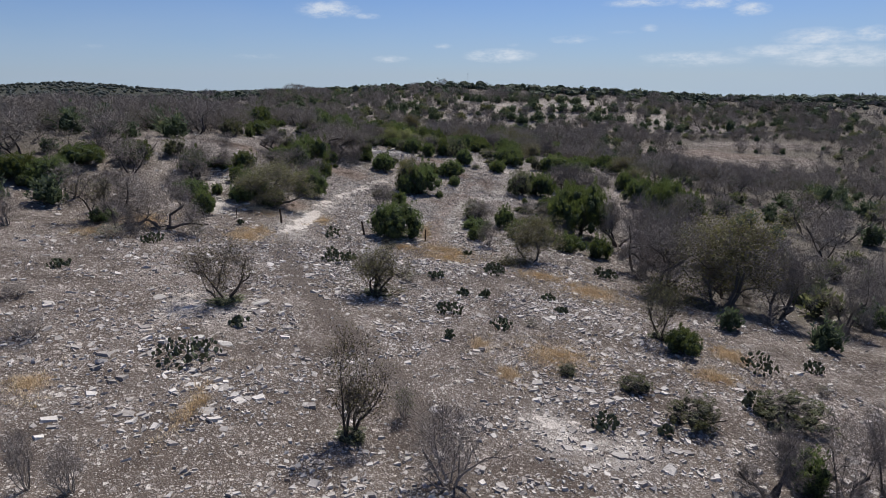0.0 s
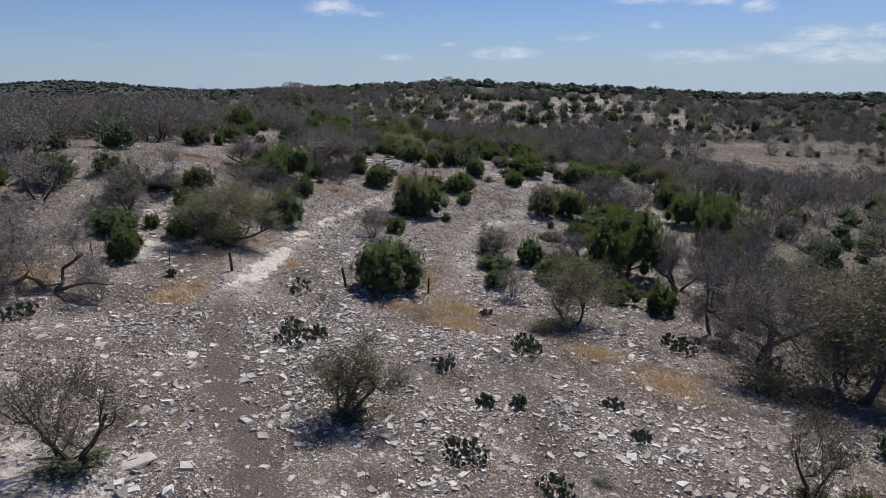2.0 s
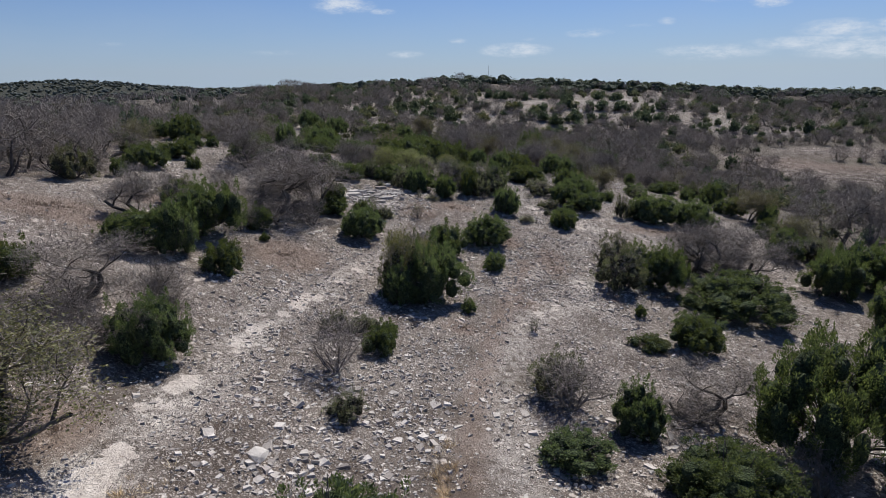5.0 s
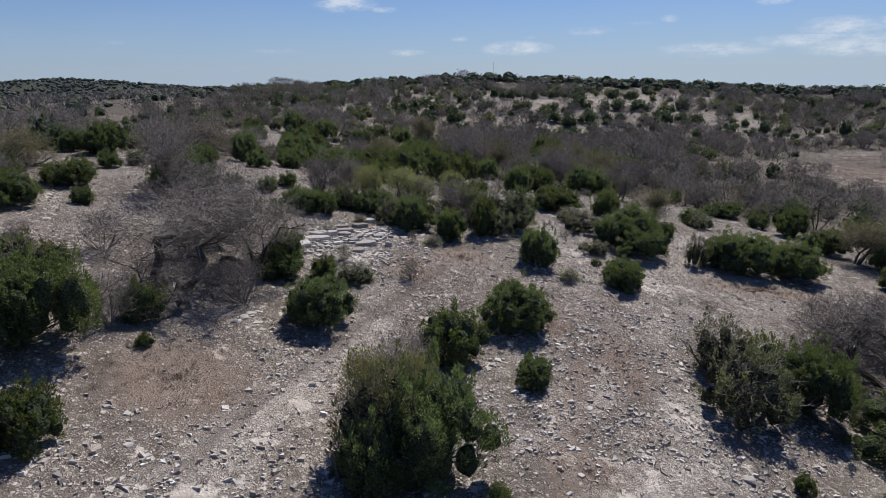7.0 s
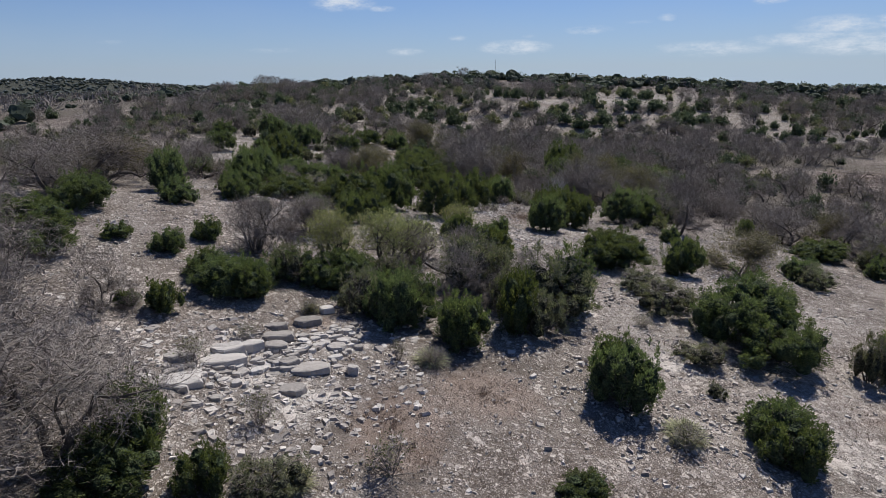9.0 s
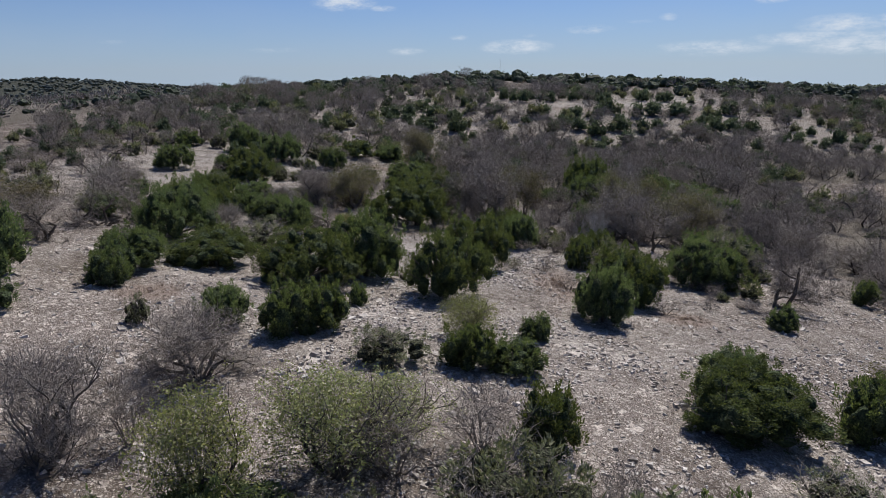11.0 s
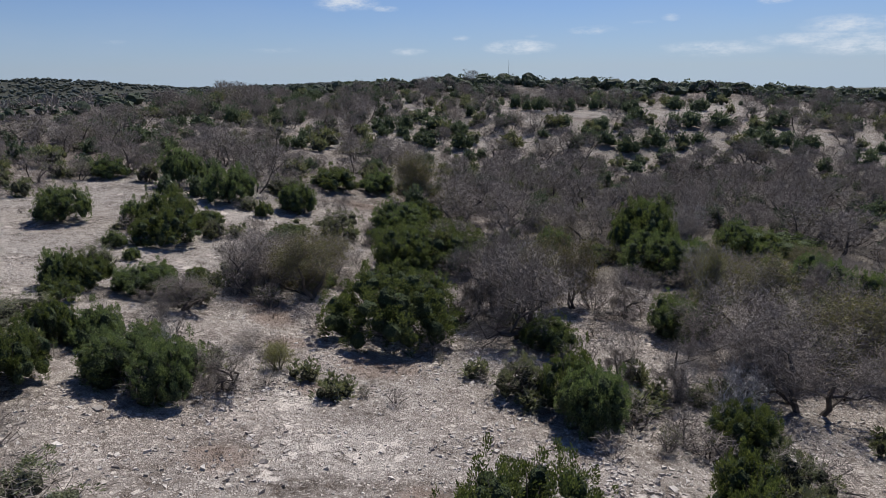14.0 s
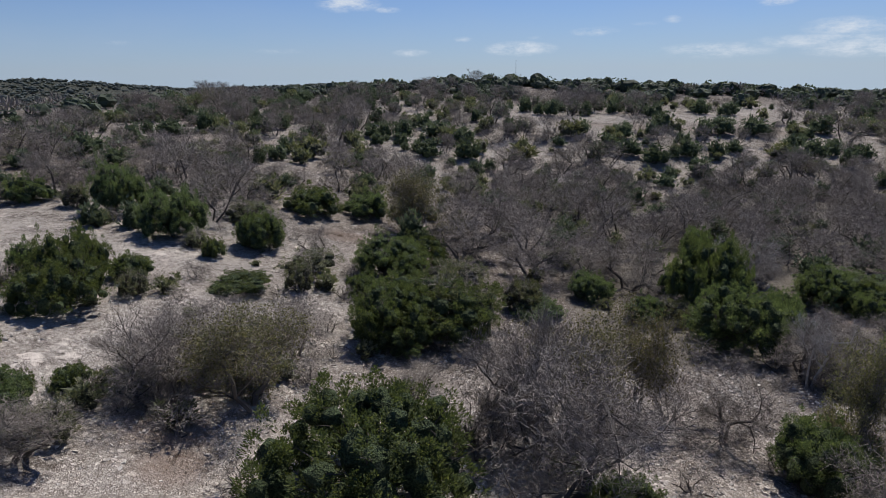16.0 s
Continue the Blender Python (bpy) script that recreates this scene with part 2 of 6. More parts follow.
# darker than the outer sprays: the crown's inner shade is in these colours
JUNIPER_SHADE_CORE = inner_foliage("juniper_shaded_inner_foliage", (0.040, 0.054, 0.027), (0.090, 0.120, 0.056), (0.150, 0.180, 0.090))
SHRUB_SHADE_CORE = inner_foliage("shrub_shaded_inner_foliage", (0.036, 0.036, 0.024), (0.11, 0.114, 0.068), (0.20, 0.195, 0.125))
SHRUB = foliage("grey_green_foliage", (0.10, 0.112, 0.066), (0.18, 0.192, 0.115), (0.28, 0.28, 0.18), translucent=0.4)
# flat blue-grey: haze over the far hills painted as leaf colour
HAZYWOOD = foliage("hazy_far_wood_foliage", (0.105, 0.124, 0.120), (0.128, 0.148, 0.142), (0.150, 0.168, 0.160), translucent=0.5)
BLADES = foliage("beargrass_blades", (0.15, 0.15, 0.085), (0.27, 0.265, 0.15), (0.42, 0.38, 0.24), translucent=0.3)
BUDS = foliage("yellow_green_foliage", (0.15, 0.165, 0.070), (0.26, 0.275, 0.120), (0.42, 0.41, 0.22), translucent=0.5)
OLIVE = foliage("olive_oak_leaves", (0.10, 0.094, 0.046), (0.18, 0.166, 0.082), (0.27, 0.245, 0.13), translucent=0.4)
CACTUS = foliage("cactus_skin", (0.045, 0.060, 0.032), (0.085, 0.105, 0.060), (0.15, 0.165, 0.10))
# juniper green greyed and less saturated: distance haze put into the base colour
HAZYJUNIPER = foliage("hazy_far_juniper_foliage", (0.058, 0.080, 0.056), (0.096, 0.124, 0.086), (0.15, 0.174, 0.128), translucent=0.4)
MASTSTEEL = material("weathered_mast_steel", 0.6, 0.4)[0]
MASTSTEEL.node_tree.nodes["Principled BSDF"].inputs["Base Color"].default_value = (0.30, 0.30, 0.31, 1)
DARKBARK = bark("dark_oak_bark", (0.028, 0.024, 0.021), (0.11, 0.095, 0.085), 6.0)
DARKTWIG = bark("dark_twigs", (0.045, 0.039, 0.034), (0.13, 0.115, 0.10), 3.0)
TWIG = bark("grey_twigs", (0.140, 0.121, 0.105), (0.37, 0.325, 0.288), 3.0)
OAKBARK = bark("oak_bark", (0.042, 0.035, 0.031), (0.17, 0.15, 0.134), 6.0)
OAKTWIG = bark("oak_twigs", (0.138, 0.119, 0.104), (0.35, 0.308, 0.273), 3.0)
DEADWOOD = bark("dead_wood", (0.26, 0.24, 0.22), (0.58, 0.55, 0.52), 6.0)
OLDPOST = bark("weathered_post_wood", (0.030, 0.022, 0.017), (0.095, 0.070, 0.052), 14.0)
GRASS = foliage("dry_grass_straw", (0.50, 0.34, 0.19), (0.68, 0.49, 0.30), (0.80, 0.63, 0.44), translucent=0.0, spread=0.2)
STRAW = foliage("pale_dry_grass", (0.20, 0.142, 0.105), (0.34, 0.25, 0.19), (0.48, 0.38, 0.29), translucent=0.0, spread=0.2)


def limestone(name, dark, mid, light, island=True):
    m, nt, b = material(name, 0.92, 0.15)
    pos = add(nt, "ShaderNodeNewGeometry")
    n = add(nt, "ShaderNodeTexNoise", Scale=7.0, Detail=6.0, Roughness=0.68)
    nt.links.new(pos.outputs["Position"], n.inputs["Vector"])
    n2 = add(nt, "ShaderNodeTexNoise", Scale=0.5, Detail=3.0)
    nt.links.new(pos.outputs["Position"], n2.inputs["Vector"])
    rnd = pos.outputs["Random Per Island"] if island else add(nt, "ShaderNodeObjectInfo").outputs["Random"]
    f = math_node(nt, "ADD", math_node(nt, "MULTIPLY", rnd, 0.62), math_node(nt, "ADD", math_node(nt, "MULTIPLY", n.outputs[0], 0.5), math_node(nt, "MULTIPLY", n2.outputs[0], 0.3)))
    c = ramp(nt, math_node(nt, "SUBTRACT", f, 0.25), (0.05, dark), (0.45, mid), (0.95, light))
    nt.links.new(c, b.inputs["Base Color"])
    bump = add(nt, "ShaderNodeBump", Strength=0.7, Distance=0.05)
    nt.links.new(n.outputs[0], bump.inputs["Height"])
    nt.links.new(bump.outputs[0], b.inputs["Normal"])
    return m


STONE = limestone("limestone_rubble", (0.21, 0.186, 0.170), (0.445, 0.402, 0.366), (0.80, 0.745, 0.69))
ROCK = limestone("limestone_block", (0.20, 0.18, 0.162), (0.40, 0.366, 0.335), (0.64, 0.60, 0.56), island=False)


def ground_material():
    m, nt, b = material("stony_ground", 0.95, 0.1)
    g = add(nt, "ShaderNodeNewGeometry")
    pos = g.outputs["Position"]

    def attr(name):
        a = nt.nodes.new("ShaderNodeAttribute")
        a.attribute_name = name
        return a.outputs["Fac"]

    def tex(scale, detail=5.0, rough=0.6):
        n = add(nt, "ShaderNodeTexNoise", Scale=scale, Detail=detail, Roughness=rough)
        nt.links.new(pos, n.inputs["Vector"])
        return n.outputs[0]

    def cells(scale, out="Distance", feature="F1", rnd=1.0):
        n = nt.nodes.new("ShaderNodeTexVoronoi")
        n.feature = feature
        n.inputs["Scale"].default_value = scale
        n.inputs["Randomness"].default_value = rnd
        nt.links.new(pos, n.inputs["Vector"])
        return n.outputs[out]

    broad, patch, fine, grit = tex(0.09, 4), tex(0.42, 5), tex(2.6, 6, 0.7), tex(14.0, 4, 0.7)
    # bare soil, grey brown to pinkish
    soil = ramp(nt, patch, (0.28, (0.074, 0.058, 0.049)), (0.5, (0.158, 0.125, 0.105)), (0.72, (0.280, 0.226, 0.193)))
    soil = blend(nt, grey(nt, grit, 0.3, 0.7), blend(nt, 0.55, soil, (0.06, 0.050, 0.044)), soil)
    # broken limestone at three sizes: angular pieces, each with its own tone, some missing
    cover = math_node(nt, "ADD", math_node(nt, "MULTIPLY", math_node(nt, "SUBTRACT", math_node(nt, "ADD", math_node(nt, "MULTIPLY", patch, 0.6), math_node(nt, "MULTIPLY", broad, 0.4)), 0.5), 2.2),
                      math_node(nt, "SUBTRACT", math_node(nt, "MULTIPLY", attr("pale"), 0.25), math_node(nt, "ADD", math_node(nt, "MULTIPLY", attr("red"), 0.2), math_node(nt, "MULTIPLY", attr("dark"), 0.25))))
    stone = None
    bent = nt.nodes.new("ShaderNodeVectorMath")
    bent.operation = "MULTIPLY_ADD"
    warp = add(nt, "ShaderNodeTexNoise", Scale=9.0, Detail=2.0)
    nt.links.new(pos, warp.inputs["Vector"])
    nt.links.new(warp.outputs["Color"], bent.inputs[0])
    bent.inputs[1].default_value = (0.09, 0.09, 0.09)
    nt.links.new(pos, bent.inputs[2])
    for scale, gap, have, weight in ((3.4, 0.12, 0.10, 0.8), (7.5, 0.10, 0.32, 0.9), (15.0, 0.09, 0.44, 0.9), (31.0, 0.08, 0.46, 0.75)):
        edge = nt.nodes.new("ShaderNodeTexVoronoi")
        edge.feature = "DISTANCE_TO_EDGE"
        cell = nt.nodes.new("ShaderNodeTexVoronoi")
        for v in (edge, cell):
            v.inputs["Scale"].default_value = scale
            nt.links.new(bent.outputs[0], v.inputs["Vector"])
        bw = nt.nodes.new("ShaderNodeSeparateColor")
        nt.links.new(cell.outputs["Color"], bw.inputs[0])
        chip = math_node(nt, "MULTIPLY", grey(nt, edge.outputs["Distance"], gap, gap + 0.12),
                         grey(nt, math_node(nt, "SUBTRACT", math_node(nt, "ADD", cover, have), bw.outputs[0]), -0.03, 0.03))
        chip = math_node(nt, "MULTIPLY", chip, weight)
        tone = ramp(nt, bw.outputs[1], (0.0, (0.23, 0.204, 0.187)), (0.5, (0.43, 0.386, 0.355)), (1.0, (0.76, 0.705, 0.66)))
        soil = blend(nt, chip, soil, tone)
        stone = chip if stone is None else math_node(nt, "MAXIMUM", stone, chip)
    # smooth caliche worn bare in sharp-edged sheets
    sheet = grey(nt, math_node(nt, "ADD", attr("sheet"), math_node(nt, "ADD", math_node(nt, "MULTIPLY", math_node(nt, "SUBTRACT", tex(0.95, 5, 0.62), 0.5), 3.0), math_node(nt, "MULTIPLY", math_node(nt, "SUBTRACT", fine, 0.5), 0.5))), 0.50, 0.62)
    soil = blend(nt, math_node(nt, "MULTIPLY", sheet, 0.93), soil, ramp(nt, fine, (0.25, (0.42, 0.368, 0.335)), (0.5, (0.60, 0.54, 0.50)), (0.75, (0.70, 0.645, 0.60))))
    stone = math_node(nt, "MULTIPLY", stone, math_node(nt, "SUBTRACT", 1.0, math_node(nt, "MULTIPLY", sheet, 0.85)))
    # worn caliche, dark gravel of the old track, dry grass mat
    pale = math_node(nt, "MULTIPLY", attr("pale"), grey(nt, math_node(nt, "ADD", fine, math_node(nt, "MULTIPLY", patch, 0.6)), 0.55, 0.95))
    soil = blend(nt, math_node(nt, "MULTIPLY", pale, 0.9), soil, ramp(nt, fine, (0.3, (0.54, 0.49, 0.45)), (0.7, (0.74, 0.685, 0.64))))
    rough_edge = grey(nt, math_node(nt, "ADD", attr("dark"), math_node(nt, "MULTIPLY", math_node(nt, "SUBTRACT", fine, 0.5), 2.6)), 0.25, 1.0)
    soil = blend(nt, math_node(nt, "MULTIPLY", rough_edge, 0.66), soil, ramp(nt, grit, (0.3, (0.066, 0.056, 0.050)), (0.7, (0.19, 0.165, 0.150))))
    mat = grey(nt, math_node(nt, "ADD", attr("grass"), math_node(nt, "MULTIPLY", math_node(nt, "SUBTRACT", fine, 0.5), 2.2)), 0.3, 1.1)
    soil = blend(nt, math_node(nt, "MULTIPLY", mat, 0.75), soil, ramp(nt, grit, (0.3, (0.34, 0.24, 0.15)), (0.7, (0.58, 0.43, 0.29))))
    red = grey(nt, math_node(nt, "ADD", attr("red"), math_node(nt, "MULTIPLY", math_node(nt, "SUBTRACT", patch, 0.5), 0.9)), 0.35, 0.9)
    soil = blend(nt, math_node(nt, "MULTIPLY", red, 0.52), soil, blend(nt, grit, (0.235, 0.172, 0.140), (0.38, 0.295, 0.25)))
    soil = blend(nt, math_node(nt, "MULTIPLY", grey(nt, broad, 0.35, 0.7), 0.35), soil, blend(nt, 1.0, soil, (0.88, 0.80, 0.76), "MULTIPLY"))
    litter = grey(nt, math_node(nt, "ADD", attr("litter"), math_node(nt, "MULTIPLY", math_node(nt, "SUBTRACT", patch, 0.5), 0.7)), 0.3, 0.8)
    soil = blend(nt, math_node(nt, "MULTIPLY", litter, 0.85), soil, ramp(nt, fine, (0.3, (0.12, 0.108, 0.088)), (0.7, (0.26, 0.228, 0.195))))
    soil = blend(nt, math_node(nt, "MULTIPLY", grey(nt, math_node(nt, "ADD", attr("brush"), math_node(nt, "MULTIPLY", math_node(nt, "SUBTRACT", broad, 0.5), 0.6)), 0.3, 0.8), 0.92), soil, ramp(nt, patch, (0.35, (0.042, 0.050, 0.042)), (0.7, (0.085, 0.09, 0.078))))
    soil = blend(nt, 1.0, soil, (1.0, 0.985, 0.955), "MULTIPLY")
    nt.links.new(soil, b.inputs["Base Color"])
    height = math_node(nt, "ADD", math_node(nt, "MULTIPLY", stone, 0.7), math_node(nt, "ADD", math_node(nt, "MULTIPLY", fine, 0.5), math_node(nt, "MULTIPLY", grit, 0.3)))
    bump = add(nt, "ShaderNodeBump", Strength=1.0, Distance=0.16)
    nt.links.new(height, bump.inputs["Height"])
    nt.links.new(bump.outputs[0], b.inputs["Normal"])
    return m


SOIL = ground_material()


# ---- meshes ----
def mesh_of(name, verts, faces, mat):
    """One mesh from an array of places and an array of faces that all have the same number of corners."""
    me = bpy.data.meshes.new(name)
    verts, faces = np.asarray(verts, np.float32), np.asarray(faces, np.int32)
    n = faces.shape[1]
    me.vertices.add(len(verts))
    me.vertices.foreach_set("co", verts.ravel())
    me.loops.add(faces.size)
    me.loops.foreach_set("vertex_index", faces.ravel())
    me.polygons.add(len(faces))
    me.polygons.foreach_set("loop_start", np.arange(0, faces.size, n, dtype=np.int32))
    me.polygons.foreach_set("use_smooth", np.zeros(len(faces), bool))
    me.update(calc_edges=True)
    me.materials.append(mat)
    return me


def stretch(lo, hi, fine_lo, fine_hi, step, grow):
    """Even steps in the middle, growing steps outwards."""
    mid = list(np.arange(fine_lo, fine_hi + step / 2, step))
    s, p, up = step, mid[-1], []
    while p < hi:
        s *= grow
        p += s
        up.append(p)
    s, p, down = step, mid[0], []
    while p > lo:
        s *= grow
        p -= s
        down.append(p)
    return np.array(down[::-1] + mid + up)


def near_line(x, y, line, half):
    """1 on a way given by its bends, falling to 0 at its half width."""
    best = np.full(np.shape(x), 1e9)
    for (ax, ay), (bx, by) in zip(line, line[1:]):
        dx, dy = bx - ax, by - ay
        u = np.clip(((x - ax) * dx + (y - ay) * dy) / (dx * dx + dy * dy), 0, 1)
        best = np.minimum(best, np.hypot(x - ax - u * dx, y - ay - u * dy))
    return np.clip(1.3 * (1 - best / half), 0, 1)


def in_spot(x, y, cx, cy, wx, wy):
    return np.clip(1.4 * (1 - np.hypot((x - cx) / wx, (y - cy) / wy)), 0, 1)


def most(*fields):
    out_ = fields[0]
    for f_ in fields[1:]:
        out_ = np.maximum(out_, f_)
    return out_


# ---- what lies where on the ground ----
TRACK = [(1.5, 14), (-0.5, 19.8), (-2.4, 24), (-3.8, 26.3), (-5.4, 29.3), (-7.5, 33), (-9.6, 37.6), (-11.0, 41.6), (-11.9, 46)]
WAY_ON = [(-11.6, 45.7), (-11.8, 49.5), (-11.8, 53), (-10.6, 60), (-10.0, 67.3), (-7.9, 73.7), (-6.8, 77), (-5.2, 81.5)]
RUT = [(-10.3, 65.7), (-9.5, 69.8), (-8.8, 73.2), (-7.7, 76.8), (-6.3, 80.8), (-4.4, 85.2), (-2.6, 89.4)]
HILL_ROAD = [(5, 262), (30, 268), (46, 275), (78, 294), (120, 300)]
DRY_GRASS = (
    (-14.2, 44.3, 1.7, 2.4), (-13.7, 46.1, 1.1, 1.4), (-14.7, 51.8, 1.8, 1.4), (-10.1, 52.3, 0.7, 2.1),
    (-1.5, 54.3, 0.5, 4.9), (0.4, 48.4, 2.7, 1.8), (-3.1, 47.7, 1.4, 1.1), (-21.6, 44.3, 2.5, 2.0),
    (-22.9, 40.5, 1.8, 1.6), (-8.4, 19.2, 0.5, 2.7), (-13.9, 19.4, 1.0, 1.3), (0.3, 46, 2.5, 1.6),
    (7.3, 44.3, 2.4, 1.8), (10.3, 41.3, 2.6, 2.9), (5.5, 27.8, 2.3, 2.3), (2.8, 25, 0.9, 1.3),
    (13, 27.5, 1.7, 1.5), (15.1, 30.8, 1.5, 1.8), (1.8, 28.1, 0.9, 0.9),
)
THATCH = (
    (-11.8, 133.2, 2.0, 1.8), (-10.2, 140.2, 2.2, 1.3), (-13.2, 146.3, 2.4, 1.6), (-4.6, 131.5, 1.8, 1.6),
    (-11.3, 75.2, 4.2, 4.6), (-4.2, 89.2, 2.6, 3.2), (-1.5, 91.5, 3.0, 2.6), (-13.5, 56.0, 2.6, 2.6), (5.5, 81, 1.9, 4.7), (2.8, 84.3, 1.7, 2.7), (2.7, 73.6, 2.4, 1.8),
    (-0.8, 69.2, 1.6, 1.3), (8.6, 76.1, 1.1, 1.7), (-15.4, 113.9, 2.2, 2.4), (3.2, 125, 3, 8),
    (8.7, 119.8, 2.6, 2.6), (-7.6, 144, 3.6, 2.8), (-15, 150.2, 2.4, 2.4), (-16, 188.6, 5, 3),
    (-16.1, 152.4, 3.3, 2.4), (20.1, 189.1, 3, 4.4), (24.5, 175, 3.4, 3.4), (-3.6, 88.4, 1.2, 1.6),
    (-7.8, 95, 1.5, 1.2), (17, 93, 8, 2.2), (-23.4, 72, 7, 4), (-21.3, 79, 2, 3),
)
BARE_ROCK = (
    (9.5, 91.0, 4.5, 3.5), (6.0, 95.5, 1.6, 3.0), (11.5, 103.0, 3.0, 3.0), (-8.0, 134.5, 5.0, 3.5),
    (-18.5, 50.9, 2, 3), (-20.5, 56.5, 2, 2.2), (-9.3, 91.4, 2.6, 2.4), (-6.7, 94, 1.8, 2.1),
    (-6.9, 89.6, 2.6, 1.9), (7.1, 77.6, 1.8, 2.5), (3.9, 73.1, 2.6, 2.3), (-6.2, 115.6, 1.4, 3.6),
    (-7.4, 109.4, 1, 1.2), (2.7, 112.9, 2.6, 2.7), (-10.6, 138.7, 2.6, 2.6), (-12.1, 150, 2.7, 5),
    (-23.7, 158.1, 2.8, 3.8), (-26.4, 175.2, 5, 4.6), (-12.2, 28.5, 1.6, 3), (-10, 27.5, 1.5, 2.3),
    (4.1, 20.9, 1.4, 2.6), (6.3, 19.9, 1.7, 1.8), (-12.3, 118.3, 1.6, 2.6),
)


def spots_at(x, y, spots):
    return most(*[in_spot(x, y, *q) for q in spots])


def pale_at(x, y):
    """Worn caliche and bedrock."""
    return most(0.85 * near_line(x, y, WAY_ON, 1.9), 0.7 * near_line(x, y, [(1.2, 55), (0.8, 60), (1.0, 66), (3.4, 73), (7, 74.4)], 1.6), near_line(x, y, HILL_ROAD, 4.5),
                0.7 * near_line(x, y, [(0.5, 74.7), (3.2, 77.1), (4.5, 79)], 0.9), spots_at(x, y, BARE_ROCK), 0.8 * in_spot(x, y, -12, 244, 45, 16), 0.55 * np.clip(2 * in_spot(x, y, 25, 258, 150, 62), 0, 1), 0.5 * np.clip(2 * in_spot(x, y, 11, 97, 11, 14), 0, 1), 0.65 * np.clip(2 * in_spot(x, y, -30, 166, 26, 36), 0, 1), 0.5 * np.clip(2 * in_spot(x, y, -4, 134, 24, 34), 0, 1), 0.22 * np.clip((y - 50) / 12, 0, 1) * np.clip((180 - y) / 20, 0, 1) * np.clip((34 - np.abs(x)) / 8, 0, 1))


CALICHE = [[(-11.9, 47.6), (-11.4, 49.6)], [(-11.6, 50.4), (-11.3, 52.6), (-11.3, 55.2)], [(-11.4, 57.6), (-11.0, 60.0)], [(-10.6, 62.5), (-10.2, 65.8)], [(-9.6, 67.5), (-8.4, 71.0)], [(-7.9, 73.0), (-7.0, 75.5)]]


def sheet_at(x, y):
    return most(*[(0.95, 1.1, 0.8, 0.75, 0.75, 0.65)[i] * near_line(x, y, c, (0.9, 1.05, 0.8, 0.75, 0.8, 0.8)[i]) for i, c in enumerate(CALICHE)], 0.42 * spots_at(x, y, BARE_ROCK), 0.13 * np.clip((y - 52) / 10, 0, 1) * np.clip((230 - y) / 20, 0, 1))


def dark_at(x, y):
    return most(near_line(x, y, TRACK, 1.0), 0.75 * near_line(x, y, RUT, 0.6))


def grass_at(x, y):
    return spots_at(x, y, DRY_GRASS)


def red_at(x, y):
    return most(spots_at(x, y, THATCH), 0.75 * near_line(x, y, [(-1, 50), (-0.8, 56), (-0.2, 62), (1.0, 70), (3.5, 80)], 1.5), 0.7 * in_spot(x, y, 45, 262, 60, 9), 0.7 * in_spot(x, y, 84, 188, 36, 18), 0.6 * in_spot(x, y, -42, 228, 30, 12))


# open glades in the woods: x, y, half widths
GLADES = [(-26, 66, 6, 4), (-23.5, 74, 3.5, 8), (-23.5, 88, 3.5, 10), (-25, 98, 6, 5), (-37, 104, 7, 3), (-18, 105, 5, 5), (-20, 117, 6, 3), (-32, 117, 4, 3),
          (24.5, 81, 2, 5), (31, 108, 5, 4), (17.5, 65, 2, 5), (100, 203, 24, 11), (66, 189, 20, 10), (86, 176, 24, 12), (54, 169, 6, 4), (20, 189, 4, 4),
          (25, 177, 4, 6), (-27, 155, 5, 7), (-34, 159, 5, 6), (-34, 173, 5, 5), (-39, 181, 4, 4), (-26, 178, 5, 4), (-17, 189, 4, 4), (-41, 181, 6, 6), (-18, 191, 6, 4)]
SLOPE_GLADES = [(-41, 206, 7, 3), (-43, 227, 10, 5), (-23, 210, 7, 3), (-59, 238, 10, 4), (-16, 232, 6, 4), (5, 239, 7, 6), (13, 232, 5, 3), (27, 227, 6, 3),
                (16, 263, 12, 6), (34, 266, 14, 7), (52, 273, 14, 7), (74, 287, 16, 7), (-20, 278, 9, 3), (-8, 304, 5, 3), (44, 240, 6, 4), (-60, 262, 9, 4)]


def in_glade(x, y):
    return any(((x - a) / p) ** 2 + ((y - b) / q) ** 2 < 1 for a, b, p, q in GLADES + SLOPE_GLADES)


def litter_at(x, y):
    """Leaf litter and low brush under the woods."""
    sides = np.maximum(np.clip((x - np.interp(y, [60, 80, 100, 120, 145], [17, 23, 28, 28, 22])) / 5, 0, 1), np.clip((-30 - x) / 6, 0, 1) * np.clip((138 - y) / 10, 0, 1)) * np.clip((y - 34) / 10, 0, 1) * np.clip((236 - y) / 8, 0, 1)
    hollow = np.clip((x - 1) / 6, 0, 1) * np.clip((y - 160) / 8, 0, 1) * np.clip((232 - y) / 6, 0, 1)
    far = np.maximum(np.clip((y - 330) / 30, 0, 1), np.maximum(np.clip((-70 - x) / 20, 0, 1), np.clip((x - 105) / 25, 0, 1)))
    f = most(sides, hollow, far)
    for a, b, p, q in GLADES + SLOPE_GLADES:
        f = f * (1 - in_spot(x, y, a, b, p * 1.25, q * 1.25))
    return f


def brush_at(x, y):
    """Unbroken brush on the far hills."""
    return np.clip((y - 350) / 60, 0, 1)


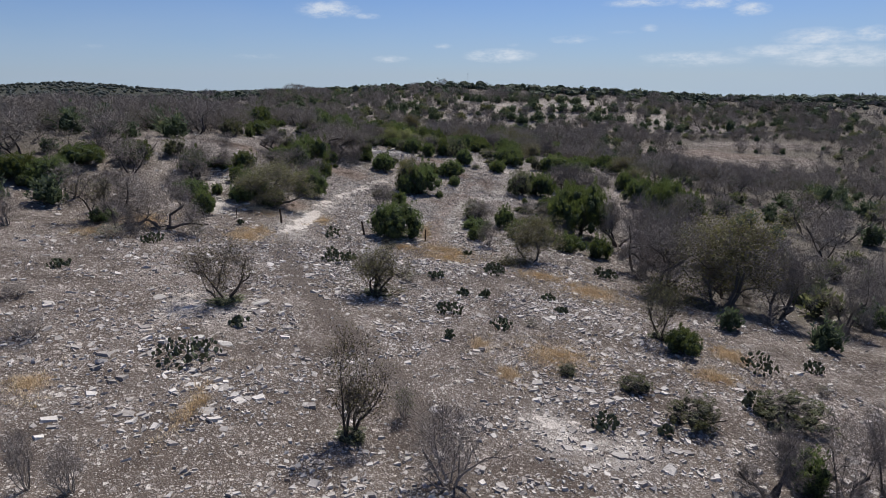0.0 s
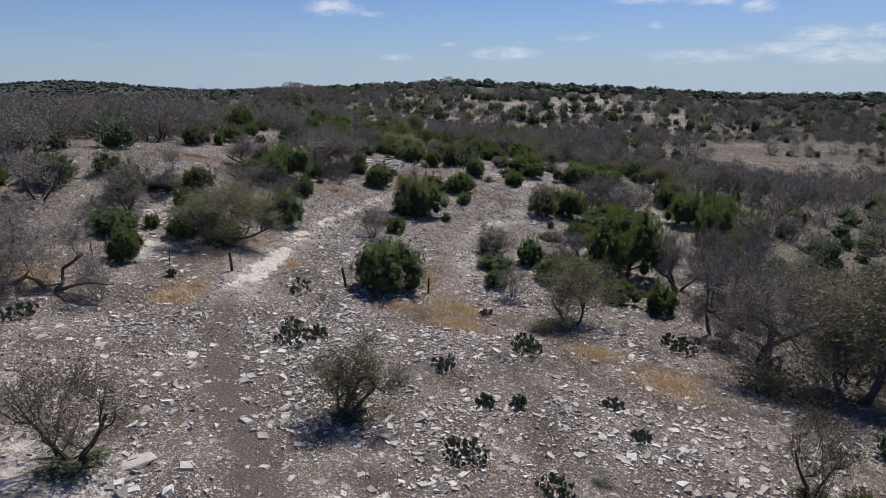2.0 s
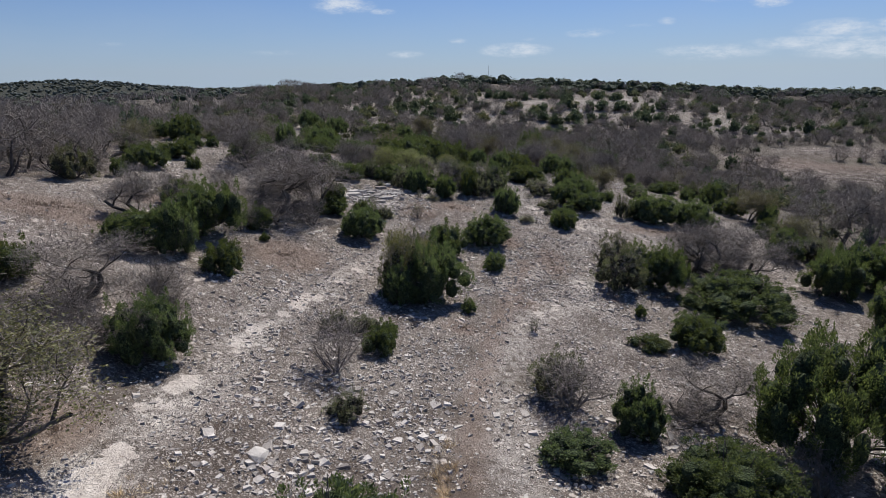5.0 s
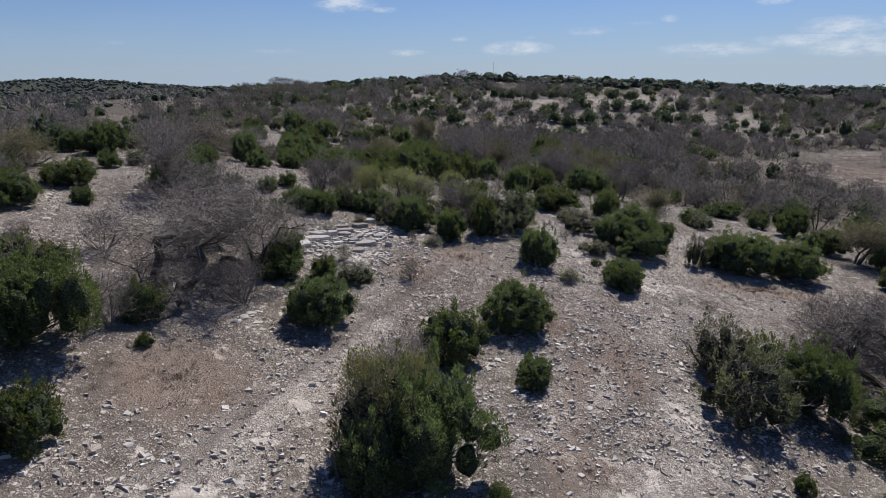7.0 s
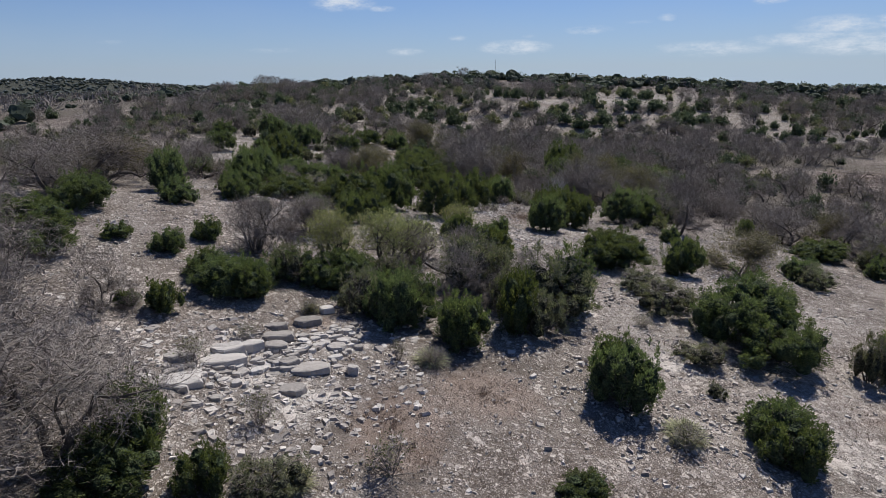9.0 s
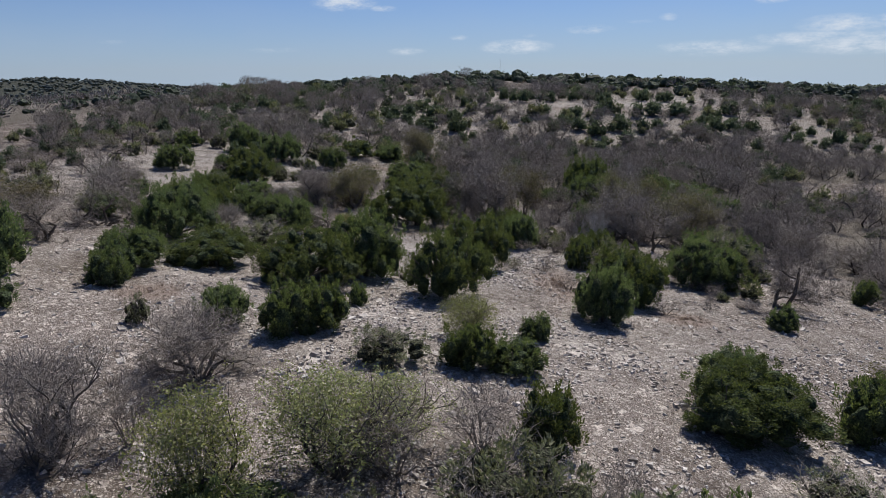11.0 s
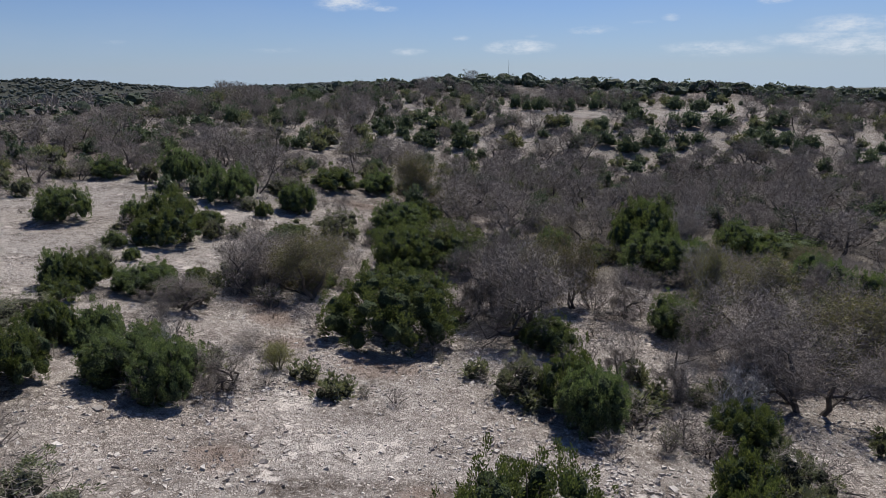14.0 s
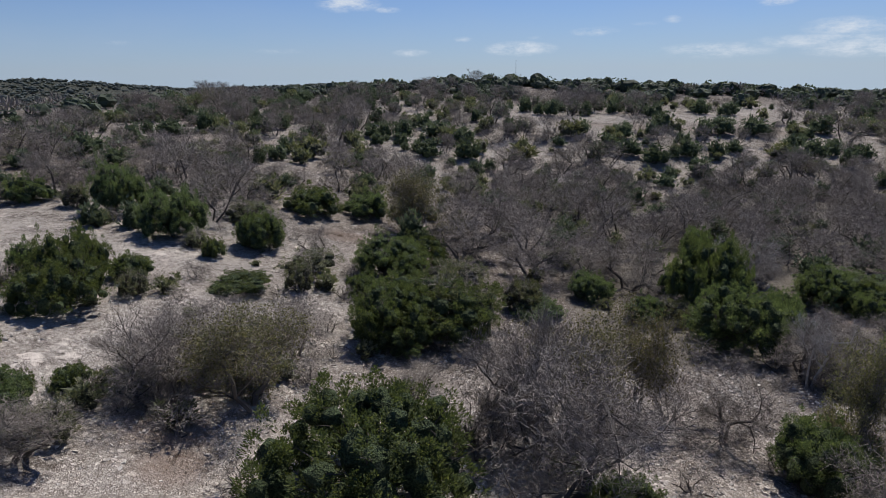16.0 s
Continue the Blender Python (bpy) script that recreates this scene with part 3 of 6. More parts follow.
gx = stretch(-3000, 3000, -30, 30, 0.5, 1.08)
gy = stretch(-400, 4200, 8, 170, 0.6, 1.055)
GX, GY = np.meshgrid(gx, gy)
GZ = ground(GX, GY)
lumps = np.random.RandomState(5).rand(*GX.shape)
GZ = GZ + np.where((np.abs(GX) < 40) & (GY > 5) & (GY < 190), 0.05, 0.0) * (lumps - 0.5)
idx = np.arange(GX.size).reshape(GX.shape)
quads = np.stack([idx[:-1, :-1], idx[:-1, 1:], idx[1:, 1:], idx[1:, :-1]], -1).reshape(-1, 4)
me = mesh_of("ground", np.stack([GX, GY, GZ], -1).reshape(-1, 3), quads, SOIL)
me.polygons.foreach_set("use_smooth", np.ones(len(quads), bool))
for key, field in (("pale", pale_at(GX, GY)), ("dark", dark_at(GX, GY)), ("sheet", sheet_at(GX, GY)), ("grass", grass_at(GX, GY)), ("red", red_at(GX, GY)), ("litter", litter_at(GX, GY)), ("brush", brush_at(GX, GY))):
    a = me.attributes.new(key, "FLOAT", "POINT")
    a.data.foreach_set("value", field.astype(np.float32).ravel())
tagged(new("ground", me), "stony limestone hill ground with pale rubble and dry soil", "ground", kind="structure")


# ---- plants: each kind in a few shapes of unit width or height, then set out ----
def part(name, me, parent, label=""):
    ob = new(name, me)
    ob.parent = parent
    if label:
        ob["label"] = label
    return ob


def unit(v):
    return v / np.maximum(np.linalg.norm(v, axis=-1, keepdims=True), 1e-9)


def sprays(rng, at, way, length, width):
    """A kite-shaped tuft at each place, pointing along way."""
    n = len(at)
    side = unit(np.cross(way, rng.normal(size=(n, 3)))) * width[:, None]
    mid = at + way * (length * 0.5)[:, None]
    V = np.stack([at, mid + side, at + way * length[:, None], mid - side], 1).reshape(-1, 3)
    return V, np.arange(n * 4).reshape(-1, 4)


def ball(level):
    bm = bmesh.new()
    bmesh.ops.create_icosphere(bm, subdivisions=level, radius=1)
    V = np.array([v.co[:] for v in bm.verts])
    F = np.array([[v.index for v in f_.verts] for f_ in bm.faces])
    bm.free()
    return V, F


BALL0, BALL1, BALL2 = ball(1), ball(2), ball(3)   # 20, 80 and 320 faces


def lobes_of(rng, count, lopsided):
    """The bulges of a bush: middle and half axes of each; the whole a ragged dome about 1 wide and 1 high."""
    C, R = [(0, 0, 0.40)], [(0.30, 0.30, 0.40)]
    a0, slim = rng.uniform(0, 6.28), (14 / (count + 3)) ** 0.36
    for i in range(count):
        u = (i + 0.5) / count
        s_ = -0.42 + 1.38 * u
        a = 2 * math.pi * (i * 0.618 + rng.uniform(-0.09, 0.09))
        c_ = math.sqrt(max(0.0, 1 - s_ * s_))
        r = rng.uniform(0.14, 0.22) * slim
        reach = (0.5 - 0.85 * r) * rng.uniform(0.76, 1.16) * (1 + lopsided * math.cos(a - a0))
        up = (0.62 - 0.9 * r) * rng.uniform(0.72, 1.14)
        tall = r * rng.uniform(1.5, 2.4)
        C.append((reach * c_ * math.cos(a), reach * c_ * math.sin(a), max(tall * 0.6, 0.38 + (up if s_ > 0 else 0.38) * s_)))
        R.append((r, r * rng.uniform(0.8, 1.1), tall))
    return np.array(C), np.array(R)


def bush_meshes(seed, count, mat, core_mat, taper=0.45, size=0.115, gaps=0.0, core=0.80, level=None, stray=0.32, lobes=11, tufts=15, slender=1.3):
    """A bush of lobes, each lobe of small tufts, each tuft of short sprays; and the close mass behind them."""
    rng = np.random.RandomState(seed)
    C, R = lobes_of(rng, lobes, taper)
    own = np.repeat(np.arange(len(C)), tufts)
    out_ = unit(rng.normal(size=(len(own), 3)) + np.array([0, 0, 0.25]))
    T = C[own] + R[own] * out_ * rng.uniform(0.72, 1.06, (len(own), 1))
    tr = R[own] * rng.uniform(0.20, 0.46, (len(own), 1))
    lead = rng.rand(len(T)) < 0.22           # leaders that stand out of the crown
    T[lead] += R[own[lead]] * (out_[lead] * 0.35 + np.array([0, 0, 0.35])) * rng.uniform(0.4, 1.1, (lead.sum(), 1))
    tr[lead] *= np.array([0.6, 0.6, 1.25])
    hid = rng.rand(len(T)) < 0.14
    for k in range(len(C)):
        hid |= (np.linalg.norm((T - C[k]) / R[k], axis=1) < 0.78) & (own != k)
    hid |= T[:, 2] < 0.02
    if gaps:
        hid |= rng.rand(len(T)) < gaps * 0.7
    T, tr, out_ = T[~hid], tr[~hid], out_[~hid]
    share = tr[:, 0] * tr[:, 2]
    pick = rng.choice(len(T), size=count, p=share / share.sum())
    ways = unit(rng.normal(size=(count, 3)) + 0.55 * out_[pick] + np.array([0, 0, 0.15]))
    at = T[pick] + tr[pick] * ways * (1.0 - np.abs(rng.normal(size=(count, 1))) * stray)
    at[:, 2] = np.maximum(at[:, 2], 0.01)
    point = unit(ways * 0.35 + out_[pick] * 0.45 + np.array([0, 0, 0.85]) + rng.normal(size=ways.shape) * 0.40)
    length = slender * size * rng.uniform(0.5, 1.4, len(at)) * np.where(rng.rand(len(at)) < 0.08, 1.7, 1.0)
    V, F = sprays(rng, at, point, length, np.minimum(length, slender * size * 1.2) * rng.uniform(0.16, 0.32, len(at)) / slender ** 2)
    V[:, 2] = np.maximum(V[:, 2], 0.0)
    wide, high = 2 * np.percentile(np.abs(V[:, :2]), 98.5), np.percentile(V[:, 2], 99.5)
    k = np.array([1 / wide, 1 / wide, 1 / high])
    crown = mesh_of("crown", V * k, F, mat)
    inner = None
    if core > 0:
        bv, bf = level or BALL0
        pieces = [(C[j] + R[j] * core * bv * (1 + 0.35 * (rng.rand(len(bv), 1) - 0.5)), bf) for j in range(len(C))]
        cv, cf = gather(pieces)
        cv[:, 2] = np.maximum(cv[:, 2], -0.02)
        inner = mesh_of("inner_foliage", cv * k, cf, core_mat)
    return crown, inner


def tube(points, radii, sides=5):
    """A tapered limb through the points."""
    P_, V = np.asarray(points, float), []
    for i, p in enumerate(P_):
        d = P_[min(i + 1, len(P_) - 1)] - P_[max(i - 1, 0)]
        d = d / max(np.linalg.norm(d), 1e-9)
        a = np.cross(d, (0.3, 0.9, 0.2))
        a /= max(np.linalg.norm(a), 1e-9)
        b = np.cross(d, a)
        for k in range(sides):
            t_ = 2 * math.pi * k / sides
            V.append(p + radii[i] * (a * math.cos(t_) + b * math.sin(t_)))
    F = [(i * sides + k, i * sides + (k + 1) % sides, (i + 1) * sides + (k + 1) % sides, (i + 1) * sides + k)
         for i in range(len(P_) - 1) for k in range(sides)]
    return np.array(V), np.array(F)


def gather(pieces):
    V, F, n = [], [], 0
    for v, f_ in pieces:
        V.append(v)
        F.append(f_ + n)
        n += len(v)
    return np.concatenate(V), np.concatenate(F)


def skeleton_of(seed, stems, spread, crook=0.28, levels=3, thick=0.035, kids=3, low=0.25, plain=False):
    """Limbs of a crooked tree of height about 1 and width about 1: tubes, and the ends from which twigs grow."""
    rng = np.random.RandomState(seed)
    limbs, ends = [], []

    def grow(p, d, length, r, level):
        steps = (4 if level == 0 else 3 if level == 1 else 2) if not plain else (3 if level == 0 else 2)
        pts, rad = [p], [r]
        for i in range(steps):
            d = unit(d + rng.normal(size=3) * crook + np.array([0, 0, 0.10]))
            p = p + d * length / steps
            pts.append(p)
            rad.append(r * (1 - 0.5 * (i + 1) / steps))
            if level >= 1:
                ends.append((p, d, level))
        limbs.append(tube(pts, rad, 5 if level == 0 and not plain else 3))
        if level >= levels:
            return
        for i in range(kids + (level > 0)):
            a = rng.uniform(low if level == 0 else 0.3, 1.0)
            q = pts[int(round(a * steps))]
            side = unit(rng.normal(size=3) * np.array([1, 1, 0.45]))
            grow(q, unit(d * 0.55 + side * 0.75 + np.array([0, 0, 0.16])), length * rng.uniform(0.45, 0.75), rad[-1] * rng.uniform(0.6, 0.9), level + 1)

    for s in range(stems):
        a = 2 * math.pi * (s + rng.uniform(0, 0.6)) / stems
        lean = spread * rng.uniform(0.5, 1.1)
        grow(np.array([0.03 * math.cos(a), 0.03 * math.sin(a), -0.03]), unit(np.array([lean * math.cos(a), lean * math.sin(a), 1.0])), rng.uniform(0.38, 0.52), thick * rng.uniform(0.7, 1.0), 0)
    return limbs, ends


def twigs_of(rng, ends, count, length, width):
    """Slender forked shoots from the limbs: three-cornered slivers."""
    e = [ends[i] for i in rng.randint(len(ends), size=count)]
    at = np.array([x[0] for x in e]) + rng.normal(size=(count, 3)) * 0.02
    d = unit(np.array([x[1] for x in e]) * 0.5 + rng.normal(size=(count, 3)) * 0.7 + np.array([0, 0, 0.22]))
    ln = length * rng.uniform(0.4, 1.3, count)
    bend = unit(d + rng.normal(size=(count, 3)) * 0.35)
    s = unit(np.cross(d, rng.normal(size=(count, 3))))
    mid = at + d * (ln * 0.5)[:, None]
    tip = mid + bend * (ln * 0.55)[:, None]
    w = width * rng.uniform(0.6, 1.3, count)[:, None]
    V = np.stack([at - s * w, at + s * w, mid, mid - s * w * 0.6, mid + s * w * 0.6, tip], 1).reshape(-1, 3)
    F = np.arange(count * 6).reshape(-1, 3)
    return V, F, tip


def crown_twigs(rng, count, length, width, lobes, low):
    """Fine shoots filling the outer part of a rounded, lobed crown of width 1 and height 1."""
    C, R = [(0, 0, 0.62)], [(0.34, 0.34, 0.36)]
    for i in range(lobes):
        a = 2 * math.pi * (i * 0.618 + rng.uniform(-0.05, 0.05))
        q = math.sqrt((i + 0.5) / lobes)
        C.append((0.33 * q * math.cos(a), 0.33 * q * math.sin(a), rng.uniform(low + 0.12, 0.80) if q > 0.55 else rng.uniform(0.62, 0.80)))
        r = rng.uniform(0.15, 0.22)
        R.append((r, r, r * rng.uniform(0.8, 1.2)))
    C, R = np.array(C), np.array(R)
    share = R[:, 0] * R[:, 2]
    pick = rng.choice(len(C), size=count, p=share / share.sum())
    ways = unit(rng.normal(size=(count, 3)) + np.array([0, 0, 0.2]))
    at = C[pick] + R[pick] * ways * rng.uniform(0.45, 1.0, (count, 1)) ** 0.7
    at[:, 2] = np.maximum(at[:, 2], 0.03)
    d = unit(ways * 0.6 + np.array([0, 0, 0.25]) + rng.normal(size=ways.shape) * 0.6)
    s = unit(np.cross(d, rng.normal(size=ways.shape))) * (width * rng.uniform(0.6, 1.3, (count, 1)))
    tip = at + d * (length * rng.uniform(0.4, 1.3, (count, 1)))
    V = np.stack([at - s, at + s, tip], 1).reshape(-1, 3)
    return V, np.arange(count * 3).reshape(-1, 3), tip


def tree_meshes(seed, stems, spread, twigs, twig_len, twig_w, leaves=0, leaf=0.02, leaf_mat=None, levels=3, thick=0.035, kids=3, crook=0.28, bark_mat=None, twig_mat=None, plain=False, lobes=12, low=0.2, own_share=0.25, fill=1.0):
    rng = np.random.RandomState(seed + 77)
    limbs, ends = skeleton_of(seed, stems, spread, crook, levels, thick, kids, plain=plain)
    V, F = gather(limbs)
    hi, wide = np.percentile(V[:, 2], 99.5), 2 * np.percentile(np.abs(V[:, :2]), 97)
    V = V * np.array([0.92 / wide, 0.92 / wide, 0.95 / hi])
    V[:, 2] = np.maximum(V[:, 2], -0.05)
    own = [(p * np.array([0.92 / wide, 0.92 / wide, 0.95 / hi]), d, l_) for p, d, l_ in ends]
    t1 = twigs_of(rng, own, int(twigs * own_share), twig_len, twig_w)
    t2 = crown_twigs(rng, int(twigs * fill), twig_len, twig_w, lobes, low)
    tv, tf = gather([t1[:2], t2[:2]])
    tips = np.concatenate([t1[2], t2[2]])
    tv[:, 2] = np.maximum(tv[:, 2], 0.005)
    trunk = mesh_of("trunk", V, F, bark_mat or OAKBARK)
    crown = mesh_of("crown", tv, tf, twig_mat or TWIG)
    lv = None
    if leaves:
        i = rng.randint(len(tips), size=leaves)
        at = tips[i] + rng.normal(size=(leaves, 3)) * 0.025
        at[:, 2] = np.maximum(at[:, 2], 0.02)
        a = unit(rng.normal(size=(leaves, 3)))
        b = unit(np.cross(a, rng.normal(size=(leaves, 3))))
        s = leaf * rng.uniform(0.5, 1.3, leaves)[:, None]
        LV = np.stack([at - a * s, at + b * s * 0.6, at + a * s, at - b * s * 0.6], 1).reshape(-1, 3)
        lv = mesh_of("foliage", LV, np.arange(leaves * 4).reshape(-1, 4), leaf_mat)
    return trunk, crown, lv


def thing_of(name, parts_, label, category, group=""):
    """A plant off to the side as the pattern for its copies: an Empty at its foot and its parts."""
    root = new(name)
    root.empty_display_size = 0.2
    for n_, me_, lab in parts_:
        if me_ is not None:
            part(n_, me_, root, lab)
    return tagged(root, label, category, group)


SETS = {}
RNG = random.Random(11)


def set_out(kind, makers, x, y, w, h, sink=0.04, label=""):
    """The first of each shape is made where it stands; the next are copies of it."""
    i = RNG.randrange(len(makers))
    m = pose(x, y, ground(x, y) - sink, RNG.uniform(-3, 3), RNG.uniform(-3, 3), RNG.uniform(0, 360)) @ Matrix.Diagonal((w, w * RNG.uniform(0.85, 1.1), h, 1))
    if (kind, i) not in SETS:
        SETS[kind, i] = makers[i]()
        SETS[kind, i].matrix_basis = m
        ob = SETS[kind, i]
    else:
        src = SETS[kind, i]
        keep = src.scale.copy()
        src.scale = (1, 1, 1)
        ob = copy_thing(src, m)
        src.scale = keep
    if label:
        ob["label"] = label
    return ob


def juniper_maker(seed, count, size, taper, lobes, gaps=0.0, core=0.80):
    def make():
        crown, inner = bush_meshes(seed, count, JUNIPER if count > 1000 else HAZYJUNIPER, JUNIPER_SHADE_CORE, taper, size, gaps=gaps, core=core, lobes=lobes, level=BALL1 if count > 5000 else BALL0, slender=1.2)
        stems = [tube([(0, 0, -0.05), (0.02, 0, 0.2), (0, 0.02, 0.5)], [0.035, 0.028, 0.012], 6)]
        if count > 3000:         # grey limbs that show between the tufts
            rng = np.random.RandomState(seed + 3)
            for k in range(36):
                a, s_ = rng.uniform(0, 6.28), rng.uniform(0.05, 0.95)
                d = np.array([math.cos(a) * math.sqrt(1 - s_ * s_) * 0.48, math.sin(a) * math.sqrt(1 - s_ * s_) * 0.48, 0.3 + 0.66 * s_])
                stems.append(tube([(0, 0, 0.1), d * 0.6 + rng.normal(size=3) * 0.03, d * 0.92 + rng.normal(size=3) * 0.03, d * 0.97 + rng.normal(size=3) * 0.02], [0.008, 0.005, 0.0032, 0.001], 3))
        stem = mesh_of("trunk", *gather([(v_, f_) for v_, f_ in stems]), OAKBARK)
        return thing_of("juniper", [("crown", crown, "dense dark green scale foliage"), ("inner_foliage", inner, ""), ("trunk", stem, "grey shreddy trunk")], "dense dark green juniper bush on stony ground", "juniper", "junipers on the hillside")
    return make


BIG_J = [juniper_maker(100 + i, 21000, 0.024, (0.15, 0.22, 0.1, 0.26, 0.18)[i], (30, 36, 42, 27, 33)[i], core=0.66) for i in range(5)]
TREE_J = [juniper_maker(110 + i, 30000, 0.019, 0.2, 58, gaps=0.15, core=0.55) for i in range(2)]
MID_J = [juniper_maker(120 + i, 7500, 0.040, (0.15, 0.22, 0.1, 0.25)[i], (19, 23, 17, 21)[i], core=0.72) for i in range(4)]
SMALL_J = [juniper_maker(140 + i, 2600, 0.070, (0.2, 0.25, 0.15)[i], (11, 13, 10)[i]) for i in range(3)]
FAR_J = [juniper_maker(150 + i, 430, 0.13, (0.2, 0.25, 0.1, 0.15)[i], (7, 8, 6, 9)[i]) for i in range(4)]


def juniper(x, y, w, h):
    h *= 1.1
    if w > 4.6 and h > 2.9 and y < 185:
        set_out("tree_juniper", TREE_J, x, y, w, h, label="tall open dark green juniper with limbs showing between clumps")
    elif w > 2.9 and y < 185:
        set_out("big_juniper", BIG_J, x, y, w, h, label="large spreading dark green juniper standing on stony ground")
    elif w > 1.5 and y < 200:
        set_out("juniper", MID_J, x, y, w, h)
    elif y < 200:
        set_out("small_juniper", SMALL_J, x, y, w, h, label="small dark green juniper bush among limestone rubble")
    else:
        set_out("far_juniper", FAR_J, x, y, w, h, label="rounded dark green juniper on the far slope")


def shrub_maker(seed):
    def make():
        crown, inner = bush_meshes(seed, 4200, SHRUB, SHRUB_SHADE_CORE, 0.2, 0.036, gaps=0.35, core=0.62, stray=0.4, lobes=15)
        trunk, tw, _ = tree_meshes(seed + 5, 5, 0.9, 640, 0.12, 0.003, levels=2, thick=0.02)
        return thing_of("evergreen_shrub", [("crown", crown, "sparse grey-green leaves"), ("inner_foliage", inner, ""), ("trunk", trunk, ""), ("branchwork", tw, "bare grey twigs")], "grey-green evergreen shrub with bare twigs showing through", "shrub", "shrubs on the hillside")
    return make


def far_shrub_maker(seed):
    def make():
        crown, inner = bush_meshes(seed, 380, SHRUB, SHRUB_SHADE_CORE, 0.3, 0.16, gaps=0.3, core=0.7, stray=0.25, lobes=6)
        return thing_of("evergreen_shrub", [("crown", crown, ""), ("inner_foliage", inner, "")], "rounded grey-green evergreen shrub among oaks", "shrub", "shrubs on the hillside")
    return make


FAR_SHRUBS = [far_shrub_maker(220 + i) for i in range(3)]
SHRUBS = [shrub_maker(200 + i) for i in range(4)]


def evergreen_shrub(x, y, w, h):
    if y < 195:
        set_out("shrub", SHRUBS, x, y, w, h)
    else:
        far_shrub(x, y, w, h)


def far_shrub(x, y, w, h):
    set_out("far_shrub", FAR_SHRUBS, x, y, w, h)


def oak_maker(seed, stems, spread, twigs, leaves=0, mat=None, label="", name="bare_oak", levels=3, width=0.0036, kids=3, plain=False, twig=0.115):
    def make():
        trunk, tw, lv = tree_meshes(seed, stems, spread, twigs, twig, width, leaves, 0.011, mat, levels=levels, thick=0.016 if plain else 0.028, kids=kids, crook=0.36 if plain else 0.42, plain=plain, lobes=11 if plain else 15, low=0.0 if plain else 0.42, own_share=0.25 if plain else 0.9, fill=1.0 if plain else 0.25, twig_mat=None if plain else OAKTWIG)
        return thing_of(name, [("trunk", trunk, "crooked dark grey limbs"), ("branchwork", tw, "fine leafless grey-brown twigs"), ("foliage", lv, "thin scatter of olive leaves")], label, "oak", "oaks on the hillside")
    return make


OAKS = [oak_maker(300 + i, (3, 4, 2, 5, 3)[i], (0.7, 0.9, 0.6, 1.0, 0.8)[i], 7500, label="leafless grey oak with a wide twiggy crown", width=0.0023, twig=0.09) for i in range(5)]
BIG_OAKS = [oak_maker(340 + i, (3, 4, 3)[i], (0.8, 1.0, 0.7)[i], 11500, label="large leafless grey oak with a broad dense crown", width=0.0018, twig=0.075, levels=4) for i in range(3)]
FAR_OAKS = [oak_maker(310 + i, (3, 4, 3)[i], (0.7, 0.9, 0.8)[i], 1700, label="leafless grey oak in the wooded hollow", levels=1, width=0.0042, kids=2, plain=True, twig=0.12) for i in range(3)]
LEAFING = [oak_maker(320 + i, (3, 4, 3)[i], (0.7, 0.9, 0.6)[i], 6500, 12000, OLIVE, "grey oak with a thin cover of old olive leaves", "leafing_oak", width=0.0021, twig=0.075, levels=4) for i in range(3)]


FAR_LEAFING = [oak_maker(330 + i, 3, 0.8, 1100, 420, OLIVE, "grey oak with old olive leaves in the wooded hollow", "leafing_oak", levels=1, width=0.005, kids=2, plain=True) for i in range(2)]


def far_leafing_oak(x, y, w, h):
    set_out("far_leafing", FAR_LEAFING, x, y, w, h)


def bare_oak(x, y, w, h):
    if y < 180 and w > 4.2:
        set_out("big_oak", BIG_OAKS, x, y, w * 1.15, h)
    elif y < 195:
        set_out("oak", OAKS, x, y, w * 1.25, h)
    else:
        far_oak(x, y, w, h)


def far_oak(x, y, w, h):
    set_out("far_oak", FAR_OAKS, x, y, w, h)


def leafing_oak(x, y, w, h):
    set_out("leafing", LEAFING, x, y, w * 1.2, h)


def small_oak_maker(seed, stems, spread, twigs, leaves):
    def make():
        trunk, tw, lv = tree_meshes(seed, stems, spread, twigs, 0.10, 0.0024, leaves, 0.011, OLIVE, levels=3, own_share=1.0, fill=0.45, thick=0.026, kids=3, crook=0.26, low=0.3, bark_mat=DARKBARK, twig_mat=DARKTWIG)
        foot, inner = bush_meshes(seed, 600, SHRUB, SHRUB_SHADE_CORE, 0.2, 0.11, core=0.7, lobes=5)
        for me_ in (foot, inner):
            me_.transform(Matrix.Diagonal((0.55, 0.45, 0.13, 1)))
        return thing_of("small_oak", [("trunk", trunk, "crooked dark stems"), ("branchwork", tw, ""), ("foliage", lv, "sparse olive leaves"), ("undergrowth", foot, "dark low growth round the foot"), ("inner_foliage", inner, "")], "small crooked oak with several dark stems and sparse leaves", "oak", "small oaks beside the old track")
    return make


SMALL_OAKS = [small_oak_maker(342 + i, (4, 3, 3)[i], (0.55, 0.4, 0.5)[i], 2300, 1700) for i in range(3)]
LEAFY_OAKS = [small_oak_maker(348, 4, 0.6, 3600, 6500)]


def small_oak(x, y, w, h):
    set_out("small_oak", SMALL_OAKS, x, y, w, h)


def leafy_oak(x, y, w, h):
    set_out("leafy_oak", LEAFY_OAKS, x, y, w, h, label="low rounded oak with a close cover of olive leaves")


def bud_maker(seed):
    def make():
        trunk, tw, lv = tree_meshes(seed, 5, 0.8, 1200, 0.13, 0.0028, 10000, 0.013, BUDS, levels=2, thick=0.024, kids=4)
        return thing_of("budding_shrub", [("trunk", trunk, ""), ("branchwork", tw, "grey twigs"), ("foliage", lv, "fresh yellow-green leaves")], "tall shrub with fresh yellow-green leaves on grey twigs", "shrub", "budding shrubs")
    return make


BUDDING = [bud_maker(360), bud_maker(364)]


